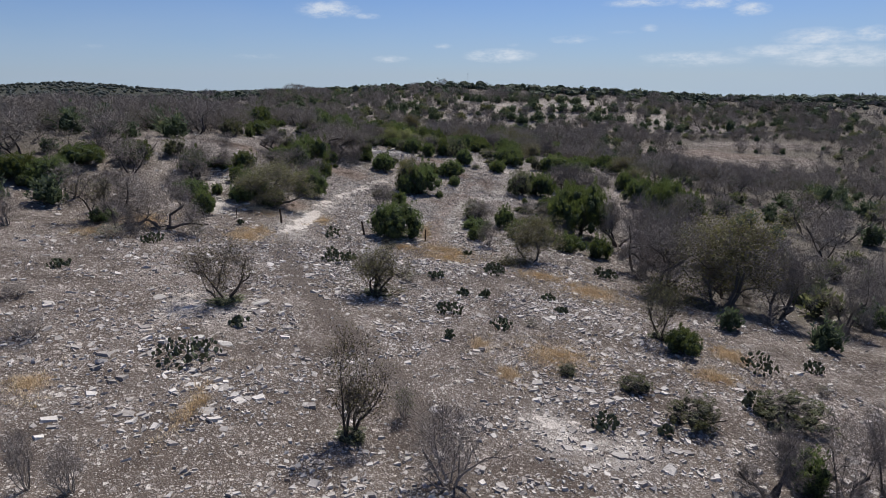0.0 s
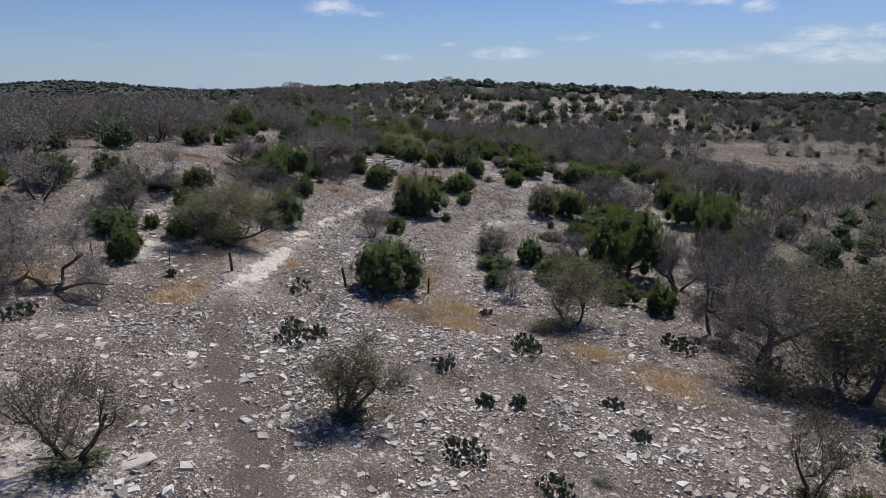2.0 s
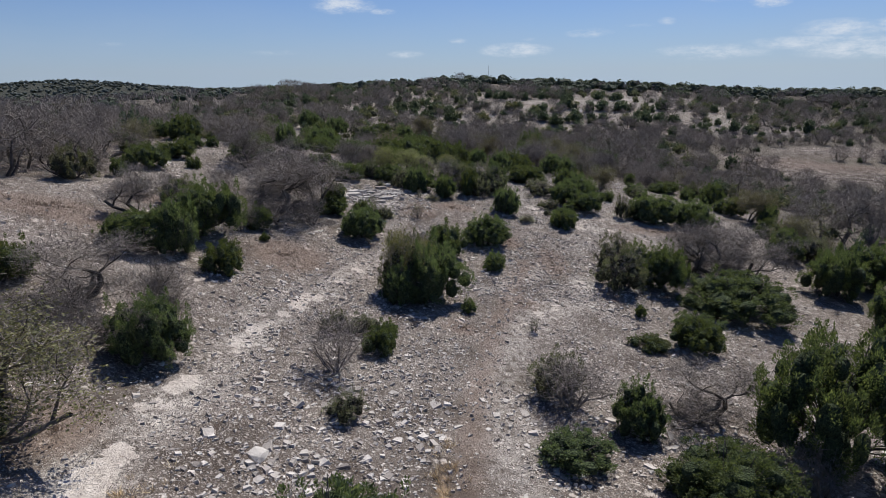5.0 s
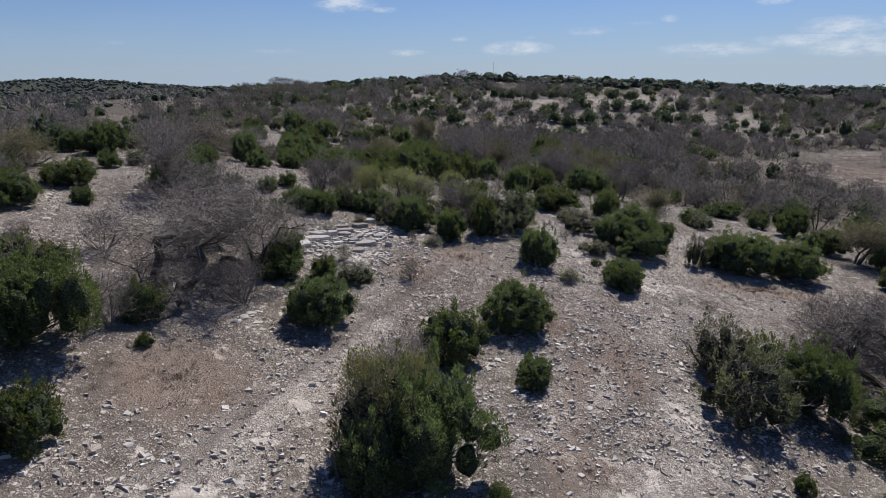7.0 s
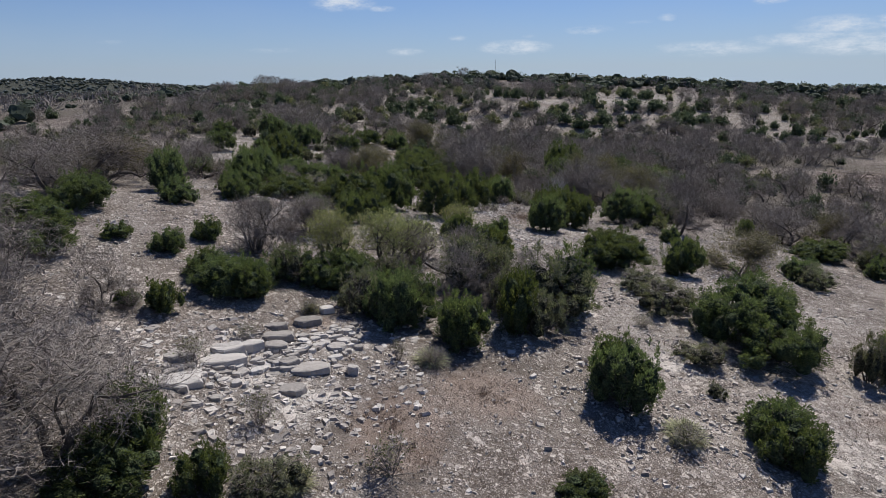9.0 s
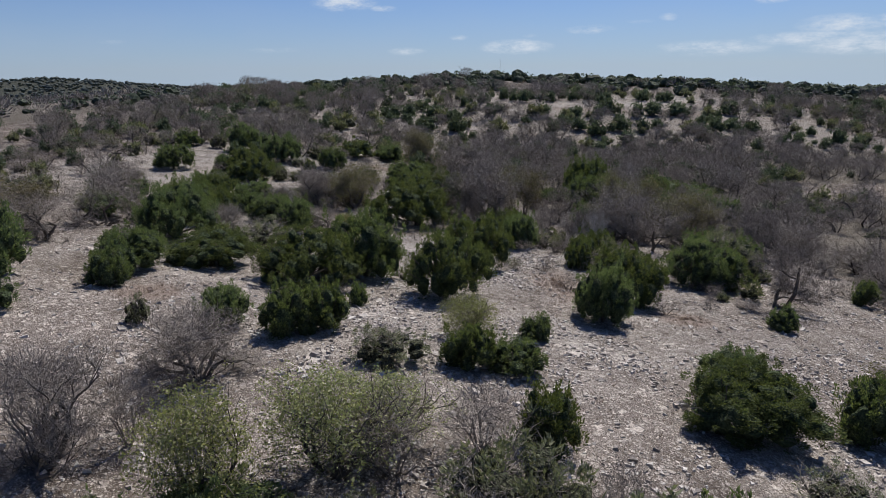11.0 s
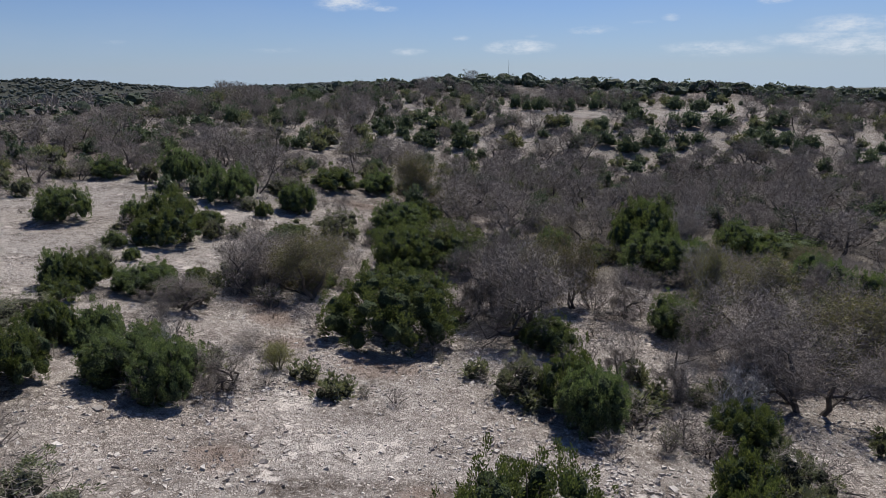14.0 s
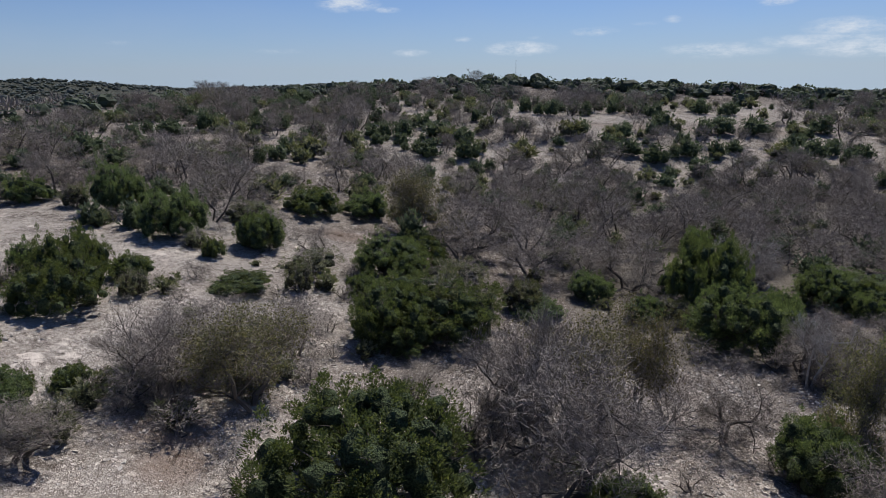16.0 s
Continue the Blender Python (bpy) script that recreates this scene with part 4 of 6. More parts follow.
def budding_shrub(x, y, w, h):
    set_out("budding", BUDDING, x, y, w, h)


def bare_maker(seed):
    def make():
        trunk, tw, _ = tree_meshes(seed, 9, 0.75, 1300, 0.2, 0.0032, levels=2, thick=0.014, kids=3, crook=0.2, bark_mat=TWIG)
        return thing_of("bare_shrub", [("trunk", trunk, "thin grey stems"), ("branchwork", tw, "fine leafless twigs")], "leafless grey shrub of many thin stems", "shrub", "leafless shrubs")
    return make


FAR_BRUSH = [oak_maker(390 + i, 5, 1.0, 260, label="low leafless grey brush", levels=1, width=0.010, kids=2, plain=True, twig=0.2) for i in range(3)]
BARE = [bare_maker(380 + i) for i in range(3)]


def bare_shrub(x, y, w, h):
    set_out("bare_shrub", BARE, x, y, w, h)


def low_maker(seed):
    def make():
        trunk, tw, lv = tree_meshes(seed, 12, 1.1, 700, 0.15, 0.005, 360, 0.03, SHRUB, levels=1, thick=0.014, kids=2, crook=0.2, bark_mat=TWIG)
        return thing_of("low_shrub", [("trunk", trunk, ""), ("branchwork", tw, ""), ("foliage", lv, "small dull grey-green leaves")], "low tangled grey-brown shrub among limestone rubble", "shrub", "low shrubs")
    return make


def dead_maker(seed):
    def make():
        trunk, tw, _ = tree_meshes(seed, 3, 0.7, 1500, 0.12, 0.0032, levels=3, thick=0.026, kids=3, crook=0.42, bark_mat=DEADWOOD, twig_mat=DEADWOOD, own_share=1.0, fill=0.1)
        return thing_of("dead_tree", [("trunk", trunk, "bleached crooked limbs"), ("branchwork", tw, "bleached bare twigs")], "small dead tree with bleached pale grey branches", "dead tree", "dead trees")
    return make


DEAD = [dead_maker(430 + i) for i in range(2)]


def dead_tree(x, y, w, h):
    set_out("dead_tree", DEAD, x, y, w, h)


LOW = [low_maker(400 + i) for i in range(3)]


def low_shrub(x, y, w, h):
    set_out("low_shrub", LOW, x, y, w, h, sink=0.02)


def beargrass_maker(seed):
    """A rosette of narrow arching blades."""
    def make():
        rng = np.random.RandomState(seed)
        n_ = 420
        a, e = rng.uniform(0, 6.28, n_), np.arcsin(rng.uniform(0.15, 0.98, n_))
        d = np.stack([np.cos(a) * np.cos(e), np.sin(a) * np.cos(e), np.sin(e)], 1)
        s_ = np.stack([-np.sin(a), np.cos(a), 0 * a], 1) * 0.010
        ln = rng.uniform(0.38, 0.6, (n_, 1))
        foot = d * np.array([0.06, 0.06, 0.0])
        mid = foot + d * ln * 0.6 * np.array([1, 1, 1.5])
        tip = foot + d * ln * np.array([1, 1, 1.35]) - np.array([0, 0, 0.10])
        tip[:, 2] = np.maximum(tip[:, 2], 0.02)
        V = np.stack([foot - s_, foot + s_, mid + s_ * 0.9, mid - s_ * 0.9, mid - s_ * 0.9, mid + s_ * 0.9, tip + s_ * 0.1, tip - s_ * 0.1], 1).reshape(-1, 3)
        return thing_of("beargrass", [("rosette", mesh_of("rosette", V, np.arange(n_ * 8).reshape(-1, 4), BLADES), "narrow arching straw-green blades")], "low rosette of arching straw-green beargrass blades", "beargrass", "beargrass tufts")
    return make


BEARGRASS = [beargrass_maker(420 + i) for i in range(3)]


def beargrass(x, y, w, h):
    set_out("beargrass", BEARGRASS, x, y, w, h, sink=0.02)


def pad_mesh():
    V, F = BALL1
    V = V.copy()
    z = V[:, 2]
    V[:, 0] *= 0.42 * (1 + 0.22 * z)
    V[:, 1] *= 0.075
    V[:, 2] = 0.5 + 0.5 * z
    return mesh_of("pad", V, F, CACTUS)


PAD = pad_mesh()


def prickly_pear(x, y, w, h):
    """Upright flat pads growing out of one another in a low wide clump."""
    root = new("prickly_pear")
    root.empty_display_size = 0.2
    root.matrix_basis = pose(x, y, ground(x, y) - 0.03, 0, 0, RNG.uniform(0, 360))
    tagged(root, "wide clump of grey-green prickly pear pads on stony ground" if w > 1.6 else "low clump of dark grey-green prickly pear pads", "cactus", "prickly pears")
    n = int(min(95, 14 + 30 * w))
    for i in range(n):
        r, a = w * 0.46 * RNG.random() ** 0.6, RNG.uniform(0, 2 * math.pi)
        tall = RNG.uniform(0.15, 0.25)
        tier = RNG.random() * max(0.0, h - 0.2) * (1 - 0.6 * (r / (w * 0.5)) ** 2)
        p = part("pad", PAD, root)
        p.matrix_basis = pose(r * math.cos(a), r * math.sin(a), tier, RNG.uniform(-32, 32), RNG.uniform(-34, 34), RNG.uniform(0, 180)) @ Matrix.Diagonal((tall * 0.95, tall, tall, 1))


# ---- the bushes and trees, each at its place: x, y, width, height ----
# from 0 m
bare_shrub(-10.7, 14.2, 0.86, 1.82)
bare_shrub(-9.7, 14.3, 1.01, 1.48)
bare_shrub(0.2, 16.7, 2.59, 2.60)
bare_oak(10.8, 18.1, 1.83, 2.84)
bare_oak(13.1, 18.2, 2.21, 3.36)
small_oak(-3.0, 18.6, 2.40, 3.90)
bare_oak(15.1, 18.6, 1.89, 3.09)
juniper(12.5, 18.8, 1.43, 1.43)
low_shrub(-1.4, 20.3, 0.89, 1.18)
prickly_pear(8.4, 21.4, 0.60, 0.51)
prickly_pear(6.2, 21.7, 1.07, 0.77)
evergreen_shrub(10.0, 22.4, 2.55, 1.16)
prickly_pear(-9.9, 22.8, 2.84, 0.90)
bare_shrub(-16.1, 22.8, 1.92, 0.93)
evergreen_shrub(14.4, 23.8, 3.31, 1.22)
prickly_pear(13.1, 24.5, 0.70, 1.05)
# from 25 m
evergreen_shrub(8.3, 25.0, 1.51, 0.73)
evergreen_shrub(5.5, 25.8, 0.94, 0.54)
prickly_pear(-9.2, 26.7, 0.89, 0.54)
bare_shrub(-19.1, 26.9, 1.49, 0.62)
low_shrub(17.8, 26.9, 0.79, 0.58)
prickly_pear(0.3, 28.6, 0.49, 0.60)
prickly_pear(15.9, 29.2, 1.96, 1.03)
small_oak(-10.6, 29.3, 3.56, 3.24)
prickly_pear(19.2, 30.1, 1.16, 0.74)
juniper(12.5, 30.7, 1.88, 1.37)
prickly_pear(3.1, 30.9, 1.29, 0.63)
prickly_pear(-20.0, 31.7, 1.32, 0.53)
low_shrub(4.8, 32.0, 0.97, 0.46)
prickly_pear(0.4, 32.4, 1.58, 0.77)
small_oak(11.9, 32.4, 2.47, 3.65)
leafy_oak(-3.9, 34.3, 3.60, 2.76)
prickly_pear(7.0, 35.1, 0.79, 0.49)
prickly_pear(1.2, 36.7, 0.93, 0.51)
prickly_pear(2.6, 37.0, 0.87, 0.59)
low_shrub(-2.2, 37.9, 1.47, 0.66)
prickly_pear(6.7, 37.9, 1.03, 0.59)
bare_oak(26.4, 39.0, 2.76, 5.04)
bare_shrub(-27.6, 39.0, 2.27, 2.19)
prickly_pear(-18.6, 39.3, 1.58, 0.91)
low_shrub(-21.3, 39.4, 2.06, 0.85)
prickly_pear(-0.4, 40.0, 1.30, 0.60)
bare_oak(22.9, 40.4, 4.52, 5.77)
prickly_pear(-7.3, 40.4, 1.75, 0.97)
prickly_pear(-6.4, 41.7, 0.97, 0.73)
prickly_pear(-7.6, 41.9, 1.01, 0.86)
leafing_oak(19.5, 42.3, 6.97, 6.50)
small_oak(-23.7, 42.8, 2.80, 3.21)
prickly_pear(3.6, 42.8, 1.66, 0.96)
low_shrub(-17.1, 42.8, 1.21, 1.20)
juniper(-23.7, 43.0, 2.09, 1.01)
bare_oak(32.0, 43.3, 4.06, 5.36)
prickly_pear(3.6, 43.7, 1.64, 0.83)
bare_oak(21.1, 44.6, 3.73, 4.39)
bare_oak(17.0, 45.1, 6.18, 6.25)
prickly_pear(12.6, 46.0, 1.66, 0.86)
low_shrub(-7.1, 46.6, 0.41, 0.49)
prickly_pear(-15.4, 47.0, 0.56, 0.57)
prickly_pear(12.7, 47.0, 1.09, 0.87)
prickly_pear(12.2, 47.5, 0.58, 0.84)
prickly_pear(-8.6, 47.7, 1.21, 0.98)
prickly_pear(1.9, 48.2, 0.66, 0.49)
bare_shrub(10.0, 48.3, 0.77, 0.60)
juniper(-18.7, 48.4, 1.92, 1.81)
leafing_oak(7.0, 48.6, 4.32, 3.62)
juniper(-32.5, 49.1, 1.98, 1.03)
juniper(-19.0, 49.7, 1.75, 1.33)
bare_oak(15.7, 49.9, 3.43, 5.26)
# from 50 m
juniper(-34.1, 50.6, 3.37, 1.92)
juniper(-4.0, 50.6, 4.55, 3.21)
juniper(-31.5, 50.8, 3.38, 1.92)
juniper(-20.9, 52.1, 2.99, 1.33)
bare_shrub(3.9, 52.3, 2.11, 2.14)
juniper(13.5, 53.0, 2.33, 2.07)
juniper(-17.3, 53.3, 2.06, 1.55)
juniper(-19.4, 53.8, 0.99, 0.82)
bare_oak(19.9, 54.0, 3.21, 5.98)
juniper(2.9, 54.1, 1.70, 1.34)
juniper(-14.9, 54.2, 2.04, 1.55)
juniper(11.1, 54.4, 2.82, 1.73)
leafing_oak(-14.9, 54.7, 5.29, 3.76)
juniper(-31.4, 55.2, 3.90, 1.73)
bare_oak(18.0, 55.4, 3.62, 5.90)
juniper(-16.9, 56.1, 3.21, 2.36)
juniper(7.9, 56.9, 4.71, 2.19)
juniper(-18.9, 57.6, 1.57, 1.51)
juniper(-28.0, 57.7, 3.81, 2.19)
bare_oak(16.4, 57.8, 3.29, 4.66)
juniper(-22.9, 57.9, 2.65, 2.22)
bare_shrub(11.6, 58.3, 2.99, 2.16)
juniper(3.0, 58.6, 2.83, 1.16)
evergreen_shrub(-5.1, 59.6, 1.69, 1.16)
bare_shrub(-15.1, 60.2, 2.19, 2.08)
bare_oak(-22.2, 60.4, 4.20, 3.07)
juniper(13.5, 60.6, 6.50, 5.03)
juniper(-21.3, 60.8, 2.38, 1.17)
juniper(-12.6, 61.0, 2.99, 2.56)
juniper(6.2, 61.3, 2.19, 2.13)
bare_oak(-13.5, 62.6, 3.35, 3.17)
bare_shrub(3.7, 62.7, 3.50, 2.22)
bare_shrub(-6.2, 62.9, 3.02, 2.39)
bare_oak(9.3, 63.0, 3.43, 2.89)
juniper(-19.7, 63.1, 2.77, 1.60)
bare_oak(-16.8, 63.1, 4.20, 3.15)
evergreen_shrub(3.4, 64.0, 3.00, 2.02)
bare_shrub(-13.6, 64.7, 1.76, 2.04)
juniper(-4.5, 65.3, 1.56, 1.39)
bare_shrub(17.4, 66.0, 3.28, 2.60)
evergreen_shrub(-6.8, 66.7, 1.35, 1.09)
juniper(-4.4, 67.0, 1.17, 0.80)
evergreen_shrub(-5.6, 67.0, 2.03, 0.85)
juniper(9.2, 69.8, 1.98, 0.73)
low_shrub(3.0, 69.9, 0.81, 0.75)
juniper(11.6, 70.2, 2.48, 1.75)
juniper(-13.3, 70.4, 2.33, 1.70)
juniper(-17.8, 70.5, 3.42, 1.90)
juniper(-16.1, 70.8, 2.54, 2.73)
juniper(-0.4, 71.4, 0.99, 0.84)
juniper(-4.2, 71.6, 2.08, 2.38)
juniper(12.4, 71.6, 2.94, 1.33)
juniper(-2.4, 72.4, 3.73, 3.49)
evergreen_shrub(-4.1, 73.0, 3.57, 3.55)
budding_shrub(-4.4, 73.2, 1.90, 3.40)
juniper(9.6, 73.8, 0.77, 0.65)
juniper(-15.9, 74.6, 4.39, 3.08)
evergreen_shrub(-3.4, 74.6, 1.92, 2.55)
budding_shrub(-3.2, 74.7, 2.00, 2.67)
# from 75 m
juniper(26.3, 75.2, 4.07, 4.00)
bare_shrub(-3.7, 76.6, 2.82, 2.43)
juniper(-13.0, 76.6, 0.70, 0.56)
juniper(16.5, 76.7, 6.97, 2.60)
juniper(30.5, 76.8, 3.86, 3.37)
bare_shrub(-14.7, 77.3, 2.41, 2.04)
evergreen_shrub(9.6, 77.8, 3.75, 2.98)
juniper(1.4, 78.2, 1.63, 1.10)
juniper(-13.9, 78.3, 1.74, 1.71)
juniper(12.3, 78.9, 3.33, 2.86)
juniper(1.5, 79.1, 1.36, 1.00)
bare_oak(-14.2, 82.0, 7.40, 4.60)
juniper(-1.9, 79.3, 2.88, 2.38)
juniper(11.1, 80.3, 2.67, 2.46)
low_shrub(-22.1, 80.5, 1.34, 0.73)
juniper(-19.0, 80.9, 1.76, 1.02)
juniper(-7.7, 81.2, 3.24, 2.26)
evergreen_shrub(9.7, 81.5, 3.01, 2.71)
bare_oak(17.9, 81.7, 6.97, 4.62)
bare_shrub(-11.3, 82.1, 2.53, 2.11)
juniper(26.2, 82.4, 4.35, 3.81)
juniper(-24.9, 82.5, 1.29, 1.30)
bare_oak(-12.0, 85.6, 5.60, 4.20)
bare_oak(-14.6, 88.0, 5.20, 4.20)
juniper(1.2, 83.2, 3.67, 2.31)
bare_shrub(-21.9, 83.4, 1.47, 0.80)
bare_shrub(-18.1, 83.5, 2.48, 1.93)
bare_oak(16.0, 83.5, 3.30, 3.82)
juniper(29.9, 84.1, 4.58, 3.32)
bare_shrub(19.7, 84.8, 3.07, 2.60)
juniper(-10.5, 85.4, 2.68, 0.89)
juniper(-8.3, 85.7, 1.60, 1.09)
juniper(-10.7, 85.7, 2.60, 1.30)
evergreen_shrub(-7.0, 85.8, 2.04, 1.09)
bare_oak(19.6, 85.9, 3.99, 3.16)
beargrass(-7.2, 86.1, 1.14, 0.75)
beargrass(-6.4, 86.3, 1.15, 0.75)
beargrass(-7.0, 86.3, 1.56, 0.75)
juniper(-10.3, 86.6, 1.70, 1.89)
low_shrub(-4.1, 87.2, 1.32, 1.06)
juniper(1.0, 87.3, 1.60, 0.54)
juniper(-10.9, 87.4, 1.70, 1.36)
juniper(-25.2, 87.7, 3.40, 1.84)
low_shrub(-7.9, 88.5, 1.00, 0.94)
juniper(7.7, 89.5, 2.02, 1.44)
juniper(-22.5, 89.6, 1.31, 0.98)
juniper(26.1, 90.0, 2.99, 2.80)
low_shrub(4.7, 90.1, 1.31, 0.66)
beargrass(4.7, 90.4, 1.44, 0.75)
beargrass(4.7, 90.6, 1.47, 0.75)
juniper(7.7, 90.8, 2.41, 1.53)
low_shrub(-10.8, 91.1, 1.05, 0.88)
juniper(26.7, 91.3, 2.37, 1.86)
juniper(3.0, 91.8, 2.34, 2.02)
bare_shrub(-3.2, 92.8, 1.03, 0.72)
low_shrub(-4.4, 92.9, 0.62, 0.79)
beargrass(-3.3, 93.1, 1.44, 0.75)
juniper(3.1, 93.1, 2.26, 1.76)
low_shrub(-9.7, 93.3, 0.82, 0.44)
juniper(-25.3, 93.4, 2.95, 1.57)
bare_oak(-14.8, 93.4, 2.14, 2.57)
evergreen_shrub(6.8, 93.4, 0.75, 0.58)
juniper(-14.3, 94.1, 0.85, 0.60)
juniper(-13.0, 94.1, 1.30, 1.15)
juniper(-2.2, 94.7, 2.20, 1.95)
juniper(-2.2, 94.9, 2.30, 1.69)
bare_oak(33.8, 95.3, 7.97, 6.06)
juniper(-4.8, 95.7, 2.29, 2.17)
low_shrub(-8.1, 95.9, 0.87, 0.57)
evergreen_shrub(7.3, 96.0, 2.05, 0.88)
beargrass(-8.1, 96.0, 0.83, 0.63)
evergreen_shrub(14.0, 96.2, 1.67, 2.19)
juniper(-10.6, 96.3, 2.04, 1.35)
beargrass(7.5, 96.4, 1.48, 0.75)
juniper(-4.7, 96.5, 3.03, 2.09)
juniper(-0.1, 96.5, 2.36, 2.31)
evergreen_shrub(0.7, 96.5, 2.36, 1.91)
juniper(-10.3, 96.5, 1.24, 0.97)
juniper(-11.6, 96.6, 3.13, 1.39)
beargrass(7.5, 96.6, 1.56, 0.75)
juniper(17.1, 96.7, 4.70, 2.61)
juniper(-19.7, 96.7, 4.34, 1.91)
juniper(10.7, 96.8, 3.64, 2.11)
juniper(28.1, 96.9, 2.67, 1.79)
evergreen_shrub(-6.2, 96.9, 2.16, 1.75)
juniper(-10.6, 97.0, 2.39, 1.24)
juniper(20.9, 97.1, 3.89, 2.47)
bare_oak(45.6, 97.2, 5.71, 5.02)
juniper(-12.7, 97.5, 1.60, 1.22)
juniper(-20.1, 97.7, 4.40, 2.27)
juniper(-12.7, 98.0, 2.24, 1.11)
evergreen_shrub(-0.2, 98.5, 2.04, 2.07)
evergreen_shrub(2.3, 98.6, 2.11, 1.42)
evergreen_shrub(-9.4, 98.7, 2.05, 1.85)
low_shrub(5.7, 98.7, 0.97, 0.50)
juniper(-7.5, 98.9, 2.12, 0.97)
juniper(-9.5, 99.0, 2.07, 1.28)
bare_oak(-2.2, 99.0, 2.55, 2.43)
juniper(10.3, 99.1, 4.17, 2.63)
evergreen_shrub(1.8, 99.2, 3.83, 2.85)
juniper(-7.5, 99.3, 3.11, 1.58)
juniper(2.5, 99.6, 2.69, 2.81)
juniper(-15.2, 99.9, 1.53, 1.02)
# from 100 m
juniper(-26.6, 100.2, 1.75, 1.21)
evergreen_shrub(-5.4, 100.4, 1.91, 1.50)
juniper(-17.9, 100.5, 1.37, 0.73)
juniper(-7.6, 100.5, 2.71, 1.17)
evergreen_shrub(-0.9, 100.7, 1.93, 2.31)
evergreen_shrub(7.4, 101.0, 3.15, 1.43)
budding_shrub(-8.1, 101.1, 2.80, 2.83)
juniper(-34.7, 101.2, 2.07, 1.49)
evergreen_shrub(-1.7, 101.4, 4.11, 2.56)
bare_shrub(0.9, 101.4, 1.71, 2.09)
bare_oak(42.8, 101.5, 6.04, 4.61)
bare_oak(-12.0, 102.0, 2.05, 2.95)
juniper(-25.6, 102.1, 1.57, 1.02)
juniper(-14.4, 102.3, 1.51, 1.12)
bare_shrub(-12.4, 102.3, 2.40, 2.58)
budding_shrub(-5.8, 102.8, 3.17, 2.58)
bare_shrub(-10.8, 103.1, 1.79, 1.90)
bare_shrub(-4.4, 103.1, 2.59, 2.03)
evergreen_shrub(6.7, 103.3, 2.60, 1.15)
juniper(14.5, 104.2, 1.87, 1.04)
budding_shrub(-4.6, 104.3, 2.55, 1.82)
bare_shrub(-2.1, 104.3, 2.28, 1.91)
juniper(-0.3, 105.0, 2.04, 1.74)
juniper(-21.9, 105.0, 2.96, 1.78)
juniper(28.3, 106.0, 3.27, 2.13)
bare_shrub(-10.5, 106.6, 3.01, 2.26)
bare_oak(-10.4, 106.7, 2.92, 2.20)
juniper(-33.2, 107.0, 2.66, 1.82)
juniper(5.9, 107.3, 4.10, 1.84)
juniper(6.3, 107.8, 3.79, 1.82)
juniper(10.6, 108.1, 2.55, 2.10)
juniper(-18.8, 109.2, 2.22, 1.46)
evergreen_shrub(-5.3, 109.7, 2.73, 1.32)
juniper(-28.4, 109.9, 1.80, 1.15)
evergreen_shrub(19.4, 109.9, 2.37, 1.53)
juniper(-2.3, 110.0, 1.97, 1.57)
evergreen_shrub(-14.0, 110.2, 0.91, 1.14)
juniper(-0.7, 110.2, 2.49, 1.13)
leafing_oak(15.0, 110.4, 4.08, 2.90)
juniper(-9.0, 111.0, 2.15, 1.86)
juniper(-11.4, 111.2, 1.95, 1.55)
juniper(19.3, 111.5, 2.72, 1.40)
juniper(7.6, 111.5, 2.78, 1.19)
juniper(-7.9, 111.9, 2.12, 1.88)
budding_shrub(-2.4, 112.8, 2.36, 1.83)
juniper(0.5, 113.6, 1.54, 1.10)
juniper(-17.2, 114.2, 1.97, 1.67)
bare_oak(-26.3, 114.4, 8.27, 3.63)
juniper(-17.8, 116.0, 1.98, 1.84)
juniper(-7.3, 116.5, 1.08, 1.16)
juniper(4.0, 117.6, 3.10, 2.90)
juniper(-18.2, 117.8, 3.48, 2.01)
evergreen_shrub(28.1, 118.2, 2.66, 2.29)
juniper(-3.4, 119.1, 4.68, 3.26)
juniper(-10.4, 119.4, 5.49, 2.90)
leafing_oak(-29.1, 120.4, 6.72, 3.17)
juniper(14.1, 120.5, 1.86, 1.34)
juniper(25.7, 120.7, 4.59, 1.43)
juniper(-15.7, 121.3, 4.41, 1.78)
juniper(-9.2, 122.1, 2.27, 2.21)
juniper(6.4, 122.6, 3.80, 2.95)
juniper(-7.9, 122.7, 4.47, 3.53)
bare_shrub(13.5, 123.5, 1.46, 0.60)
bare_shrub(11.5, 123.9, 0.79, 0.60)
# from 125 m
bare_oak(16.0, 125.0, 3.71, 3.99)
juniper(-19.8, 126.8, 4.72, 3.31)
juniper(-1.9, 127.6, 4.65, 3.40)
evergreen_shrub(-14.9, 127.7, 4.19, 1.93)
juniper(12.6, 128.7, 5.30, 3.20)
low_shrub(1.0, 129.0, 1.07, 0.83)
bare_shrub(-18.1, 129.6, 2.60, 1.99)
juniper(14.2, 129.7, 4.34, 2.52)
bare_shrub(-18.3, 130.5, 2.89, 2.19)
juniper(5.5, 130.7, 2.03, 2.05)
juniper(-26.5, 131.1, 3.08, 1.82)
evergreen_shrub(14.9, 131.7, 2.96, 1.79)
evergreen_shrub(7.7, 132.0, 1.61, 1.41)
juniper(5.8, 132.5, 2.62, 2.32)
evergreen_shrub(18.0, 132.8, 2.11, 1.99)
evergreen_shrub(8.3, 133.9, 2.54, 1.99)
evergreen_shrub(16.5, 133.9, 4.58, 3.50)
low_shrub(4.6, 136.2, 1.11, 1.11)
juniper(-17.6, 138.3, 3.50, 2.30)
juniper(-15.4, 137.3, 3.10, 2.45)
juniper(16.0, 137.2, 3.47, 2.43)
juniper(2.0, 137.8, 2.92, 2.72)
